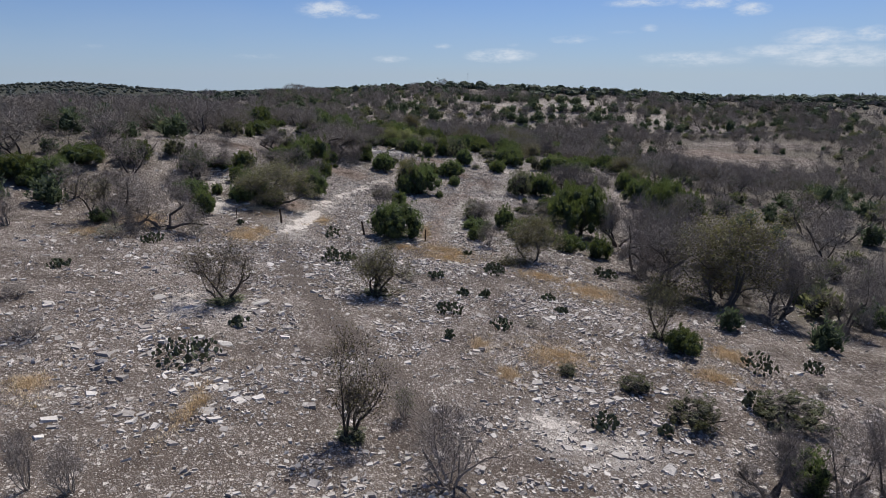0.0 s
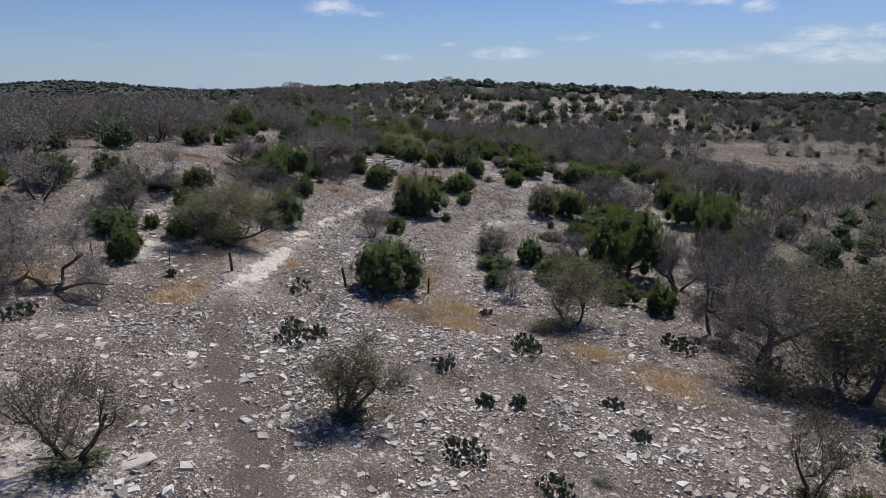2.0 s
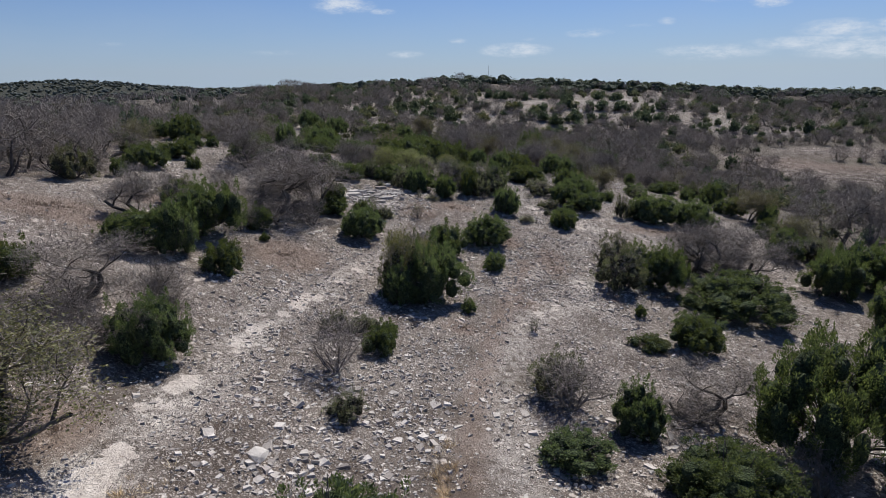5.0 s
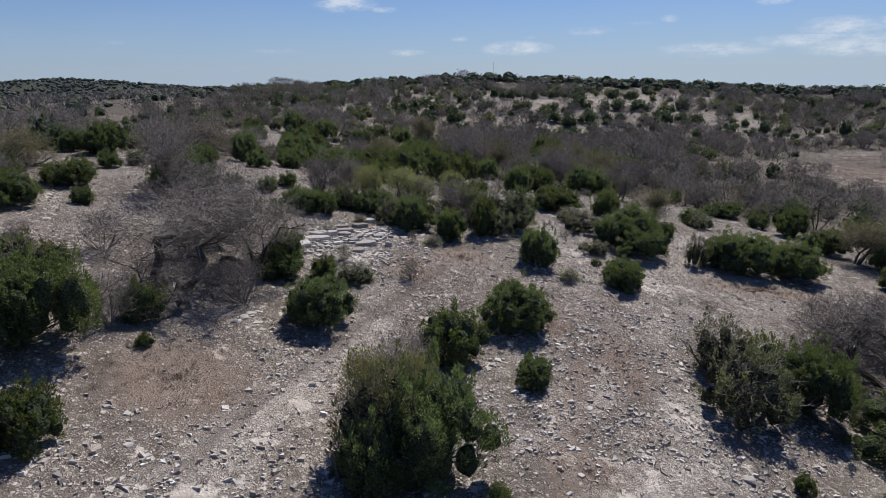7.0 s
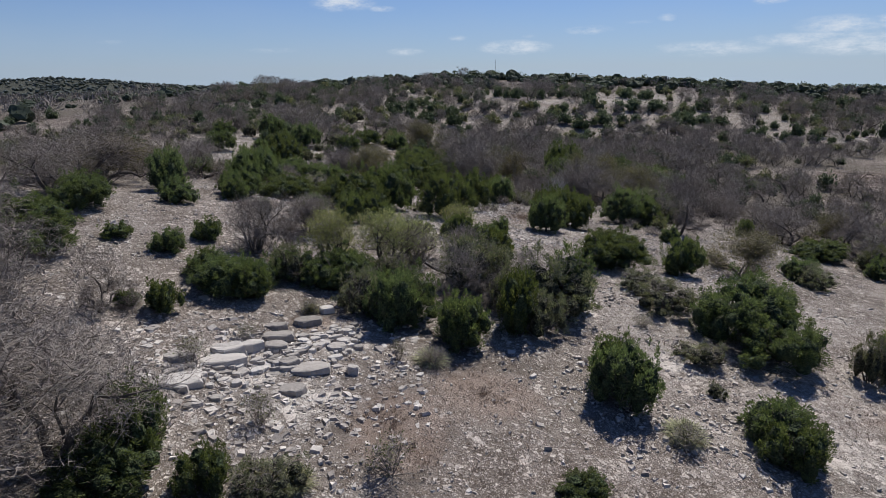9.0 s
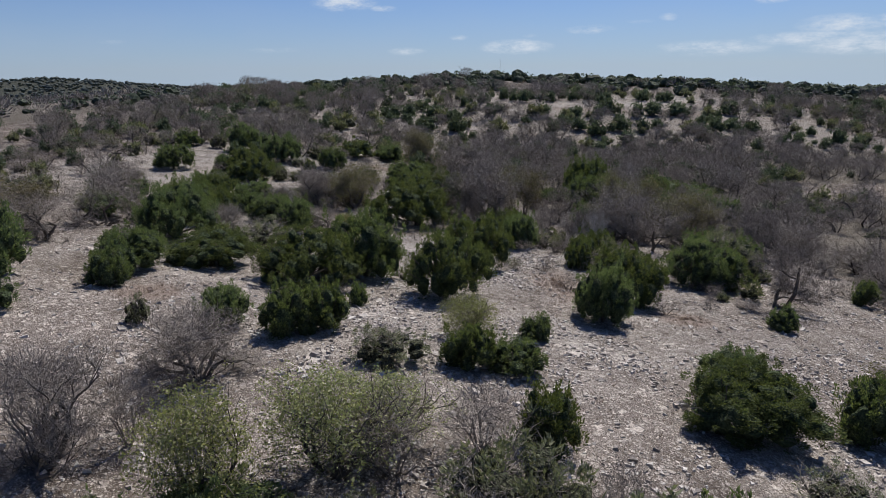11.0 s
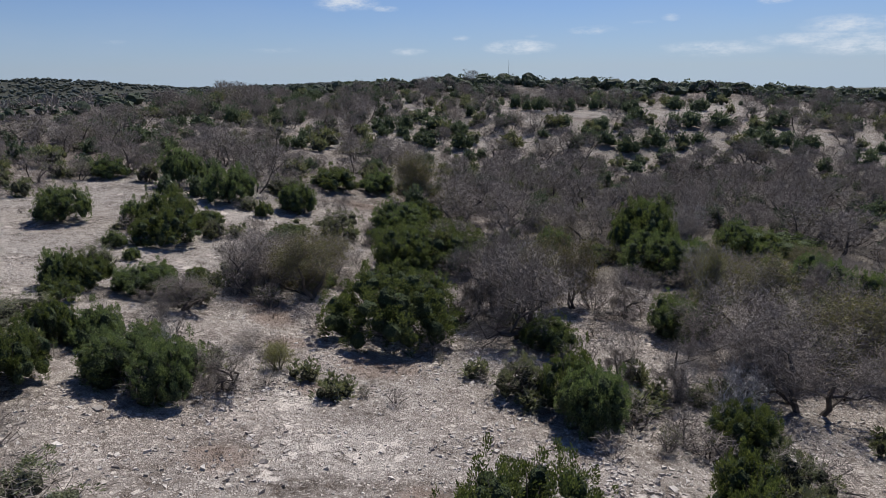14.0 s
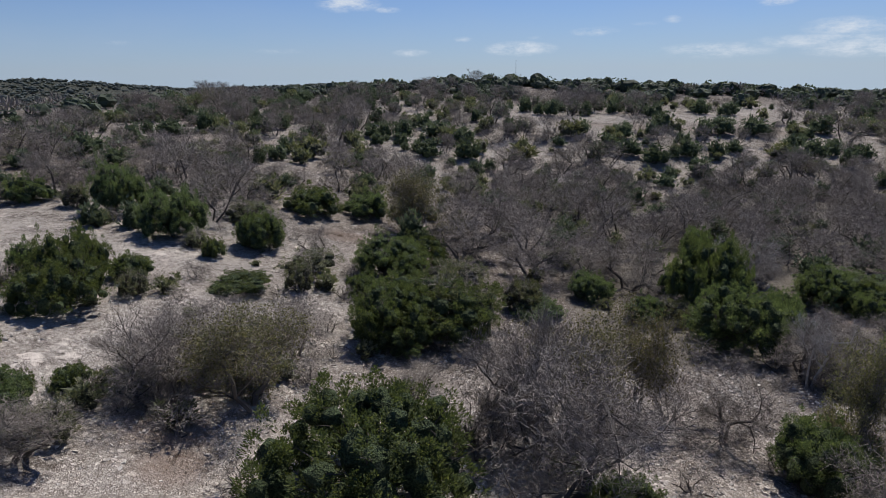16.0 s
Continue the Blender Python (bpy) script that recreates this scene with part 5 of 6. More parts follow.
juniper(8.0, 137.0, 3.00, 2.00)
dead_tree(7.7, 138.1, 2.79, 3.61)
juniper(19.7, 138.2, 3.21, 2.53)
bare_oak(-30.1, 138.6, 4.97, 3.46)
bare_oak(-13.7, 139.0, 2.60, 2.30)
dead_tree(-16.0, 139.5, 1.70, 3.00)
juniper(1.5, 139.6, 2.91, 3.05)
low_shrub(-7.8, 139.7, 0.65, 0.60)
juniper(5.0, 139.9, 1.16, 0.91)
evergreen_shrub(-0.7, 141.2, 2.88, 2.21)
dead_tree(7.2, 141.8, 2.10, 2.18)
evergreen_shrub(7.4, 141.8, 2.04, 0.82)
bare_oak(12.6, 141.8, 5.78, 4.71)
juniper(-20.6, 141.9, 2.54, 2.19)
bare_oak(22.8, 142.0, 4.32, 4.42)
budding_shrub(-12.3, 142.1, 1.62, 1.35)
bare_oak(7.1, 142.1, 2.74, 3.11)
bare_oak(10.4, 142.4, 3.53, 4.00)
evergreen_shrub(-26.2, 143.4, 5.88, 1.26)
bare_oak(21.6, 144.4, 4.63, 4.65)
bare_oak(4.7, 144.6, 1.98, 3.05)
bare_shrub(-14.5, 144.7, 2.22, 0.95)
low_shrub(-4.6, 145.1, 0.66, 0.76)
bare_shrub(-19.2, 145.1, 0.92, 2.16)
juniper(-31.6, 145.4, 2.37, 1.52)
bare_shrub(14.2, 146.1, 4.35, 2.60)
bare_oak(11.7, 146.2, 5.99, 5.19)
juniper(-25.9, 146.8, 2.42, 1.51)
leafing_oak(17.7, 147.2, 5.73, 4.89)
juniper(1.4, 148.2, 3.61, 1.93)
bare_oak(-19.8, 148.8, 3.35, 2.32)
juniper(-6.9, 149.4, 7.95, 4.13)
bare_shrub(-35.7, 149.6, 4.40, 2.60)
juniper(-27.7, 149.8, 2.25, 2.24)
# from 150 m
juniper(-26.3, 150.2, 3.00, 2.32)
evergreen_shrub(-19.5, 150.3, 2.46, 1.67)
bare_oak(0.2, 150.8, 7.34, 6.50)
juniper(-22.9, 150.9, 3.86, 1.72)
bare_oak(21.6, 151.4, 5.80, 4.39)
juniper(10.2, 152.0, 4.18, 2.63)
juniper(-22.3, 152.5, 1.77, 1.27)
low_shrub(-16.7, 152.8, 0.93, 0.92)
bare_oak(-17.5, 153.7, 3.91, 4.42)
leafing_oak(15.3, 153.8, 5.30, 5.63)
leafing_oak(12.7, 153.9, 2.81, 5.93)
evergreen_shrub(-27.6, 154.0, 3.26, 2.07)
bare_oak(-1.0, 154.3, 3.39, 6.32)
juniper(-21.3, 154.3, 1.92, 1.00)
bare_oak(-2.9, 154.5, 3.76, 5.56)
bare_oak(20.7, 154.9, 4.05, 4.93)
bare_shrub(-17.8, 155.1, 4.27, 2.60)
bare_oak(7.8, 155.6, 3.85, 3.91)
leafing_oak(0.7, 155.6, 4.55, 5.63)
leafing_oak(-13.9, 155.6, 4.57, 4.93)
bare_shrub(-18.6, 155.8, 3.14, 2.60)
bare_shrub(-1.0, 156.8, 2.61, 2.60)
juniper(-27.1, 157.3, 1.35, 0.84)
evergreen_shrub(-16.9, 157.4, 3.72, 2.20)
leafing_oak(4.6, 157.4, 4.02, 5.30)
bare_shrub(6.0, 157.4, 2.91, 2.60)
bare_oak(-17.6, 158.3, 5.40, 3.60)
evergreen_shrub(-15.0, 158.8, 5.40, 3.00)
evergreen_shrub(-18.6, 159.2, 3.60, 2.00)
bare_shrub(-6.1, 159.8, 2.87, 1.38)
juniper(-30.0, 160.3, 2.20, 1.25)
bare_shrub(-13.4, 162.1, 4.67, 2.60)
dead_tree(15.4, 162.5, 2.83, 4.70)
bare_shrub(-17.7, 162.7, 4.32, 2.60)
bare_oak(15.4, 163.0, 2.70, 4.16)
juniper(-26.8, 163.3, 5.70, 3.13)
bare_oak(18.2, 163.8, 6.26, 3.62)
juniper(-8.1, 164.7, 4.23, 2.02)
juniper(25.7, 165.0, 5.02, 3.17)
bare_shrub(-14.1, 165.0, 3.95, 2.60)
juniper(-8.8, 165.6, 5.56, 3.81)
juniper(-37.7, 166.3, 4.64, 2.96)
juniper(-28.4, 166.4, 5.23, 3.54)
juniper(-7.0, 168.2, 9.90, 3.50)
evergreen_shrub(-4.4, 168.3, 5.84, 4.45)
juniper(13.5, 168.3, 6.75, 3.97)
juniper(-26.5, 169.5, 2.89, 1.75)
juniper(-19.6, 171.1, 4.33, 1.00)
juniper(41.8, 172.4, 5.36, 2.24)
evergreen_shrub(11.3, 172.7, 3.00, 1.96)
evergreen_shrub(-15.7, 172.8, 2.43, 2.14)
juniper(9.3, 173.1, 3.08, 1.93)
juniper(1.3, 173.1, 4.39, 1.15)
juniper(-11.7, 173.9, 2.36, 1.60)
evergreen_shrub(-0.0, 173.9, 3.95, 2.71)
juniper(26.3, 175.0, 2.44, 1.82)
# from 175 m
juniper(-23.4, 176.1, 2.00, 1.57)
juniper(15.1, 176.2, 6.34, 5.41)
evergreen_shrub(-16.2, 177.2, 5.26, 1.92)
juniper(5.9, 177.5, 3.78, 2.11)
evergreen_shrub(-4.5, 177.8, 5.64, 2.55)
juniper(24.5, 178.0, 5.20, 3.26)
evergreen_shrub(-25.5, 178.0, 2.08, 1.38)
juniper(28.3, 178.5, 2.38, 2.33)
bare_oak(19.0, 178.8, 4.51, 3.61)
juniper(13.3, 179.0, 2.64, 2.41)
juniper(-10.5, 179.5, 6.48, 3.36)
juniper(-28.0, 179.6, 5.56, 3.88)
juniper(-21.0, 180.0, 4.32, 3.29)
dead_tree(20.6, 180.5, 4.68, 4.50)
juniper(28.7, 180.6, 9.87, 2.21)
bare_oak(10.1, 180.7, 5.14, 4.16)
bare_oak(6.1, 181.4, 4.75, 4.24)
bare_oak(21.0, 181.4, 4.73, 4.22)
bare_oak(1.7, 182.4, 6.26, 5.37)
juniper(-8.0, 183.0, 5.20, 2.73)
juniper(-35.3, 184.6, 5.18, 4.26)
evergreen_shrub(-39.1, 184.7, 2.93, 2.26)
juniper(-43.9, 185.7, 4.22, 2.48)
evergreen_shrub(5.0, 186.9, 4.46, 2.03)
evergreen_shrub(-24.2, 187.6, 5.06, 2.18)
bare_oak(-43.0, 188.0, 3.99, 4.24)
bare_oak(-3.5, 189.7, 7.58, 6.01)
bare_shrub(-34.6, 192.3, 1.99, 2.20)
juniper(19.8, 192.8, 3.32, 2.83)
leafing_oak(-8.5, 193.7, 6.37, 6.50)
juniper(-19.6, 194.1, 5.58, 2.97)
evergreen_shrub(-24.8, 195.4, 4.69, 2.84)
juniper(-14.3, 197.0, 4.69, 2.89)
# from 200 m
juniper(-45.1, 203.6, 5.66, 2.51)
bare_oak(-35.6, 206.3, 4.80, 3.37)
bare_oak(-41.0, 207.4, 3.49, 3.46)
evergreen_shrub(-37.8, 209.0, 7.50, 2.61)
juniper(-16.6, 209.9, 4.09, 2.21)
juniper(-31.0, 212.4, 2.16, 2.21)
juniper(-34.9, 213.9, 2.19, 2.11)
juniper(1.0, 214.1, 2.45, 2.08)
evergreen_shrub(-26.0, 220.8, 6.00, 3.40)
# from 225 m
evergreen_shrub(-19.4, 225.1, 5.79, 3.40)
juniper(-66.3, 225.7, 5.86, 2.20)
juniper(-75.4, 229.4, 4.78, 2.33)
juniper(28.1, 231.0, 4.14, 2.07)
juniper(8.5, 231.0, 3.39, 1.71)
juniper(-51.2, 231.1, 6.00, 2.87)
juniper(22.1, 232.1, 2.94, 2.34)
juniper(35.7, 232.8, 2.85, 2.52)
juniper(14.9, 233.0, 2.96, 1.35)
juniper(-9.9, 236.1, 6.00, 2.90)
juniper(18.4, 237.4, 2.77, 1.78)
juniper(-38.0, 237.5, 5.29, 2.63)
juniper(-3.2, 237.8, 5.54, 3.40)
evergreen_shrub(5.8, 239.0, 6.00, 3.40)
juniper(45.1, 241.5, 3.69, 1.63)
juniper(29.9, 242.1, 6.00, 3.21)
juniper(36.7, 244.9, 4.33, 3.40)
juniper(59.0, 245.4, 4.54, 3.40)
evergreen_shrub(53.1, 245.5, 6.00, 3.40)
juniper(26.0, 245.7, 5.64, 3.40)
juniper(-15.3, 246.1, 4.61, 3.40)
juniper(41.4, 246.1, 4.26, 3.27)
juniper(67.9, 246.2, 4.78, 2.50)
juniper(-68.2, 246.6, 6.00, 2.39)
juniper(22.7, 248.2, 5.55, 2.63)
juniper(-9.2, 248.8, 6.00, 3.40)
# from 250 m
juniper(5.0, 253.3, 3.49, 2.55)
evergreen_shrub(16.2, 253.5, 6.00, 3.40)
juniper(-20.6, 254.0, 3.65, 2.98)
juniper(53.7, 258.5, 6.00, 3.40)
juniper(47.6, 258.9, 5.63, 3.40)
juniper(35.8, 260.4, 6.00, 3.40)
juniper(68.9, 262.8, 6.00, 3.40)
# from 300 m
bare_oak(-13.1, 312.7, 8.65, 3.61)
bare_oak(60.0, 319.5, 5.67, 3.23)


# ---- woods and scrub that fill the slopes beside and beyond the walk ----
PLACED = []
SCATTER = np.random.RandomState(21)


def clear_of(x, y, gap):
    return all((x - a) ** 2 + (y - b) ** 2 > (gap * 0.5 * (w + 1.5)) ** 2 for a, b, w in PLACED if abs(y - b) < 8)


for ob in list(scene.objects):
    if ob.parent is None and ob.type == "EMPTY":
        PLACED.append((ob.location.x, ob.location.y, max(ob.scale.x, 1.0)))


def patchy(x, y, s, seed):
    return noise.noise(Vector((x / s, y / s, seed)))


STANDS = {}


def stand(kind, makers, x, y, w, h):
    """Note a plant of a wood, to be joined with the rest of its kind."""
    m = pose(x, y, ground(x, y) - 0.05, 0, 0, SCATTER.uniform(0, 360)) @ Matrix.Diagonal((w, w * SCATTER.uniform(0.85, 1.1), h, 1))
    STANDS.setdefault(kind, (makers, {}))[1].setdefault(SCATTER.randint(len(makers)), []).append(np.array(m))


def join_stands(kind, name, label):
    """All the plants of a kind that stand thick in the woods, as one mesh."""
    makers, lots = STANDS[kind]
    V, F, mats, slot, n = [], [], [], [], 0
    for i, places in lots.items():
        pattern = makers[i]()
        for ob in pattern.children:
            me_ = ob.data
            co = np.empty(len(me_.vertices) * 3, np.float32)
            me_.vertices.foreach_get("co", co)
            co = np.c_[co.reshape(-1, 3), np.ones(len(co) // 3)]
            ix = np.empty(len(me_.loops), np.int32)
            me_.loops.foreach_get("vertex_index", ix)
            ix = ix.reshape(len(me_.polygons), -1)
            tri = ix if ix.shape[1] == 3 else np.concatenate([ix[:, [0, 1, 2]], ix[:, [0, 2, 3]]])
            if me_.materials[0] not in mats:
                mats.append(me_.materials[0])
            for m in places:
                V.append((co @ m.T)[:, :3])
                F.append(tri + n)
                slot.append(np.full(len(tri), mats.index(me_.materials[0]), np.int32))
                n += len(co)
        for ob in (*pattern.children, pattern):
            bpy.data.objects.remove(ob)
    me_ = mesh_of(name, np.concatenate(V), np.concatenate(F), mats[0])
    for mt in mats[1:]:
        me_.materials.append(mt)
    me_.polygons.foreach_set("material_index", np.concatenate(slot))
    tagged(new(name, me_), label, "woodland", kind="stuff")


def wood(x0, x1, y0, y1, step, fill, mix_, seed, low=2.0, high=4.2, swing=0.5):
    """Plants on a jittered grid; mix_ gives the shares of oak, juniper and shrub."""
    for yy in np.arange(y0, y1, step):
        for xx in np.arange(x0, x1, step):
            x, y = xx + SCATTER.uniform(-0.5, 0.5) * step, yy + SCATTER.uniform(-0.5, 0.5) * step
            u, k, size = SCATTER.rand(), SCATTER.rand(), SCATTER.uniform(low, high)
            f_ = fill + swing * patchy(x, y, 13, seed)
            if abs(x) < (seen_half(y) if x < 0 else seen_right(y)) or in_glade(x, y) or u > f_ or not clear_of(x, y, 0.85):
                continue
            k += 0.35 * patchy(x, y, 22, seed + 9)
            if 40 < y < 175 and abs(x) < 19 + 0.13 * min(y, 100):
                if k < mix_[0]:
                    set_out(*(("oak", OAKS) if SCATTER.rand() < 0.72 else ("leafing", LEAFING)), x, y, size * 1.5, size * 1.05)
                elif k < mix_[0] + mix_[1]:
                    juniper(x, y, size * 0.9, size * SCATTER.uniform(0.6, 0.9))
                else:
                    evergreen_shrub(x, y, size * 0.9, size * 0.65)
            elif k < mix_[0]:
                if SCATTER.rand() < 0.72:
                    stand("oak", FAR_OAKS, x, y, size * 1.55, size * 1.12)
                else:
                    stand("leafing", FAR_LEAFING, x, y, size * 1.55, size * 1.12)
            elif k < mix_[0] + mix_[1]:
                stand("juniper", FAR_J, x, y, size * 0.9, size * SCATTER.uniform(0.6, 0.9))
            else:
                stand("shrub", FAR_SHRUBS, x, y, size * 0.9, size * 0.65)
            PLACED.append((x, y, size))


def seen_half(y):
    """Half width of the strip whose plants are set out one by one."""
    return np.interp(y, [0, 40, 60, 100, 140, 165, 175, 190], [14, 17, 19, 19, 20, 24, 10, 0])


def seen_right(y):
    return np.interp(y, [0, 40, 60, 80, 100, 120, 140, 165, 175, 190], [14, 17, 19, 24, 28, 24, 19, 20, 12, 0])


far_oak(-0.2, 328.5, 7.5, 5.0)
far_oak(12.5, 334, 4.5, 3.6)
far_oak(-8, 322, 5.0, 3.6)
wood(-75, -16, 42, 135, 3.5, 0.95, (0.52, 0.34), 1)
wood(16, 66, 36, 130, 3.6, 0.85, (0.44, 0.36), 2, 1.8, 4.0)
wood(18, 70, 130, 175, 3.6, 0.82, (0.55, 0.25), 3, 1.5, 3.2)
wood(-80, -20, 130, 200, 4.8, 0.6, (0.4, 0.42), 4, 1.6, 3.6)
wood(3, 64, 166, 238, 3.3, 1.0, (0.66, 0.18), 5)
wood(-70, 2, 180, 262, 3.3, 0.72, (0.42, 0.36), 6, 1.4, 4.6, 0.9)
wood(-70, 175, 234, 300, 3.3, 0.70, (0.36, 0.42), 7, 1.4, 5.2, 0.9)
wood(62, 150, 100, 236, 4.0, 0.8, (0.70, 0.20), 8, 1.6, 3.4, 0.6)
# grey brush that grows up round the junipers of the open slope
for x, y, w in list(PLACED):
    if 122 < y < 235 and -60 < x < 24:
        for k in range(SCATTER.randint(1, 4)):
            a, d = SCATTER.uniform(0, 6.28), 0.5 * w + SCATTER.uniform(0.2, 1.4)
            s_ = SCATTER.uniform(0.7, 1.9)
            if not in_glade(x + d * math.cos(a), y + d * math.sin(a)):
                stand(*(("brush", FAR_BRUSH) if SCATTER.rand() < 0.7 else ("shrub", FAR_SHRUBS)), x + d * math.cos(a), y + d * math.sin(a), s_ * 1.3, s_ * 0.8)
join_stands("brush", "grey_brush", "low leafless grey brush growing among the junipers")
join_stands("oak", "oak_wood", "leafless grey oaks standing thick on the wooded slopes")
join_stands("leafing", "olive_oak_wood", "grey oaks with old olive leaves among the bare ones")
join_stands("juniper", "juniper_scrub", "dark green junipers scattered through the woods and slopes")
join_stands("shrub", "evergreen_scrub", "grey-green evergreen shrubs scattered over the slopes")


def clump_wood(name, label, pieces, mat, seed, bare=0, lumpy=True, fine=False):
    """A far wood in one mesh: many small ragged crowns; bare: so many loose shoots to each crown instead of a solid one; lumpy: crowns of several lumps."""
    rng = np.random.RandomState(seed)
    bv, bf = BALL1 if fine else BALL0
    X, Y, W, H = pieces
    n = len(X)
    Z = ground(X, Y)
    size = np.stack([W, W, H], 1)
    m_ = bare or (30 if fine else 9)
    w_ = unit(rng.normal(size=(n * m_, 3)) + np.array([0, 0, 0.6]))
    c_ = np.repeat(np.stack([X, Y, Z + 0.5 * H], 1), m_, 0) + w_ * 0.42 * np.repeat(size, m_, 0) * (rng.uniform(0.3, 1.0, (n * m_, 1)) if bare else 1.0)
    ln = np.repeat(H, m_) * (rng.uniform(0.2, 0.45, n * m_) if bare else rng.uniform(0.07, 0.2, n * m_))
    sv, sf = sprays(rng, c_, unit(w_ + np.array([0, 0, 0.8]) + rng.normal(size=w_.shape) * 0.4), ln, ln * (0.10 if bare else 0.4))
    if bare:
        tagged(new(name, mesh_of(name, sv, sf, mat)), label, "woodland", kind="stuff")
        return
    lumps_ = rng.randint(1, 4, n) if lumpy else np.ones(n, int)
    own = np.repeat(np.arange(n), lumps_)
    k_ = len(own)
    many = (lumps_[own] > 1)[:, None]
    off = np.where(many, rng.normal(size=(k_, 3)) * np.array([0.24, 0.24, 0.08]), 0) * size[own]
    sz = size[own] * np.where(many, rng.uniform(0.5, 0.85, (k_, 1)), 1.0)
    V = bv[None] * (1 + 0.6 * (rng.rand(k_, len(bv), 1) - 0.5)) * sz[:, None] * 0.5
    V[:, :, 2] = np.maximum(V[:, :, 2] + 0.5 * sz[:, 2:3], -0.2)
    V += (np.stack([X, Y, Z], 1)[own] + off * np.array([1, 1, 0]))[:, None]
    F = bf[None] + (np.arange(k_) * len(bv))[:, None, None]
    tri = np.concatenate([sf[:, [0, 1, 2]], sf[:, [0, 2, 3]]])
    v_, f_ = gather([(V.reshape(-1, 3), F.reshape(-1, 3)), (sv, tri)])
    tagged(new(name, mesh_of(name, v_, f_, mat)), label, "woodland", kind="stuff")


def sow(seed, count, x0, x1, y0, y1, low, high, want, squat=1.0):
    rng = np.random.RandomState(seed)
    x, y = rng.uniform(x0, x1, count), rng.uniform(y0, y1, count)
    keep = np.array([want(a, b) for a, b in zip(x, y)])
    x, y = x[keep], y[keep]
    w = rng.uniform(low, high, len(x))
    return x, y, w, w * squat * rng.uniform(0.55, 0.85, len(x))


def joined(*sows):
    return [np.concatenate(c) for c in zip(*sows)]


def off_strip(x, y):
    return not (-78 < x < 66 and 36 < y < 235) and not (60 < x < 150 and 100 < y < 236) and not in_glade(x, y) and not (-70 < x < 140 and 232 < y < 300)


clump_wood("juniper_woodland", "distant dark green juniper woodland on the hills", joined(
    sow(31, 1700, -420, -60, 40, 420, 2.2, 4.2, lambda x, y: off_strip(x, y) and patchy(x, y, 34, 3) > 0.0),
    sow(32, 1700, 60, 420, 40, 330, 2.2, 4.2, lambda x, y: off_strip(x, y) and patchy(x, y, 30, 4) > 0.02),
    sow(33, 2300, -60, 330, 298, 345, 2.0, 4.2, lambda x, y: not in_glade(x, y) and (patchy(x, y, 12, 5) > 0.08 or y > 322), 1.15)), HAZYJUNIPER, 41, fine=True)
clump_wood("oak_woodland", "leafless grey-brown oak woodland on the slopes beyond", joined(
    sow(36, 2400, -420, -60, 30, 420, 2.8, 5.0, lambda x, y: off_strip(x, y) and patchy(x, y, 34, 3) < 0.12),
    sow(37, 2100, 60, 420, 30, 330, 2.8, 5.0, lambda x, y: off_strip(x, y) and patchy(x, y, 30, 4) < 0.15),
    sow(39, 200, -60, 260, 296, 345, 2.0, 3.6, lambda x, y: not in_glade(x, y) and patchy(x, y, 18, 5) < 0.05)), TWIG, 42, bare=46)
# crowns coloured with the haze already in them
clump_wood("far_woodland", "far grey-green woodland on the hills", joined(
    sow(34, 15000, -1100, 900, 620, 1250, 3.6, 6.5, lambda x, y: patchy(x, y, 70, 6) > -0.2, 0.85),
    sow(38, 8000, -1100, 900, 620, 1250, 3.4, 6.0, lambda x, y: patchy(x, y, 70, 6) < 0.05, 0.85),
    sow(40, 1800, -1300, 1900, 1200, 2600, 8.0, 14.0, lambda x, y: True, 0.6)), HAZYWOOD, 43, lumpy=False)


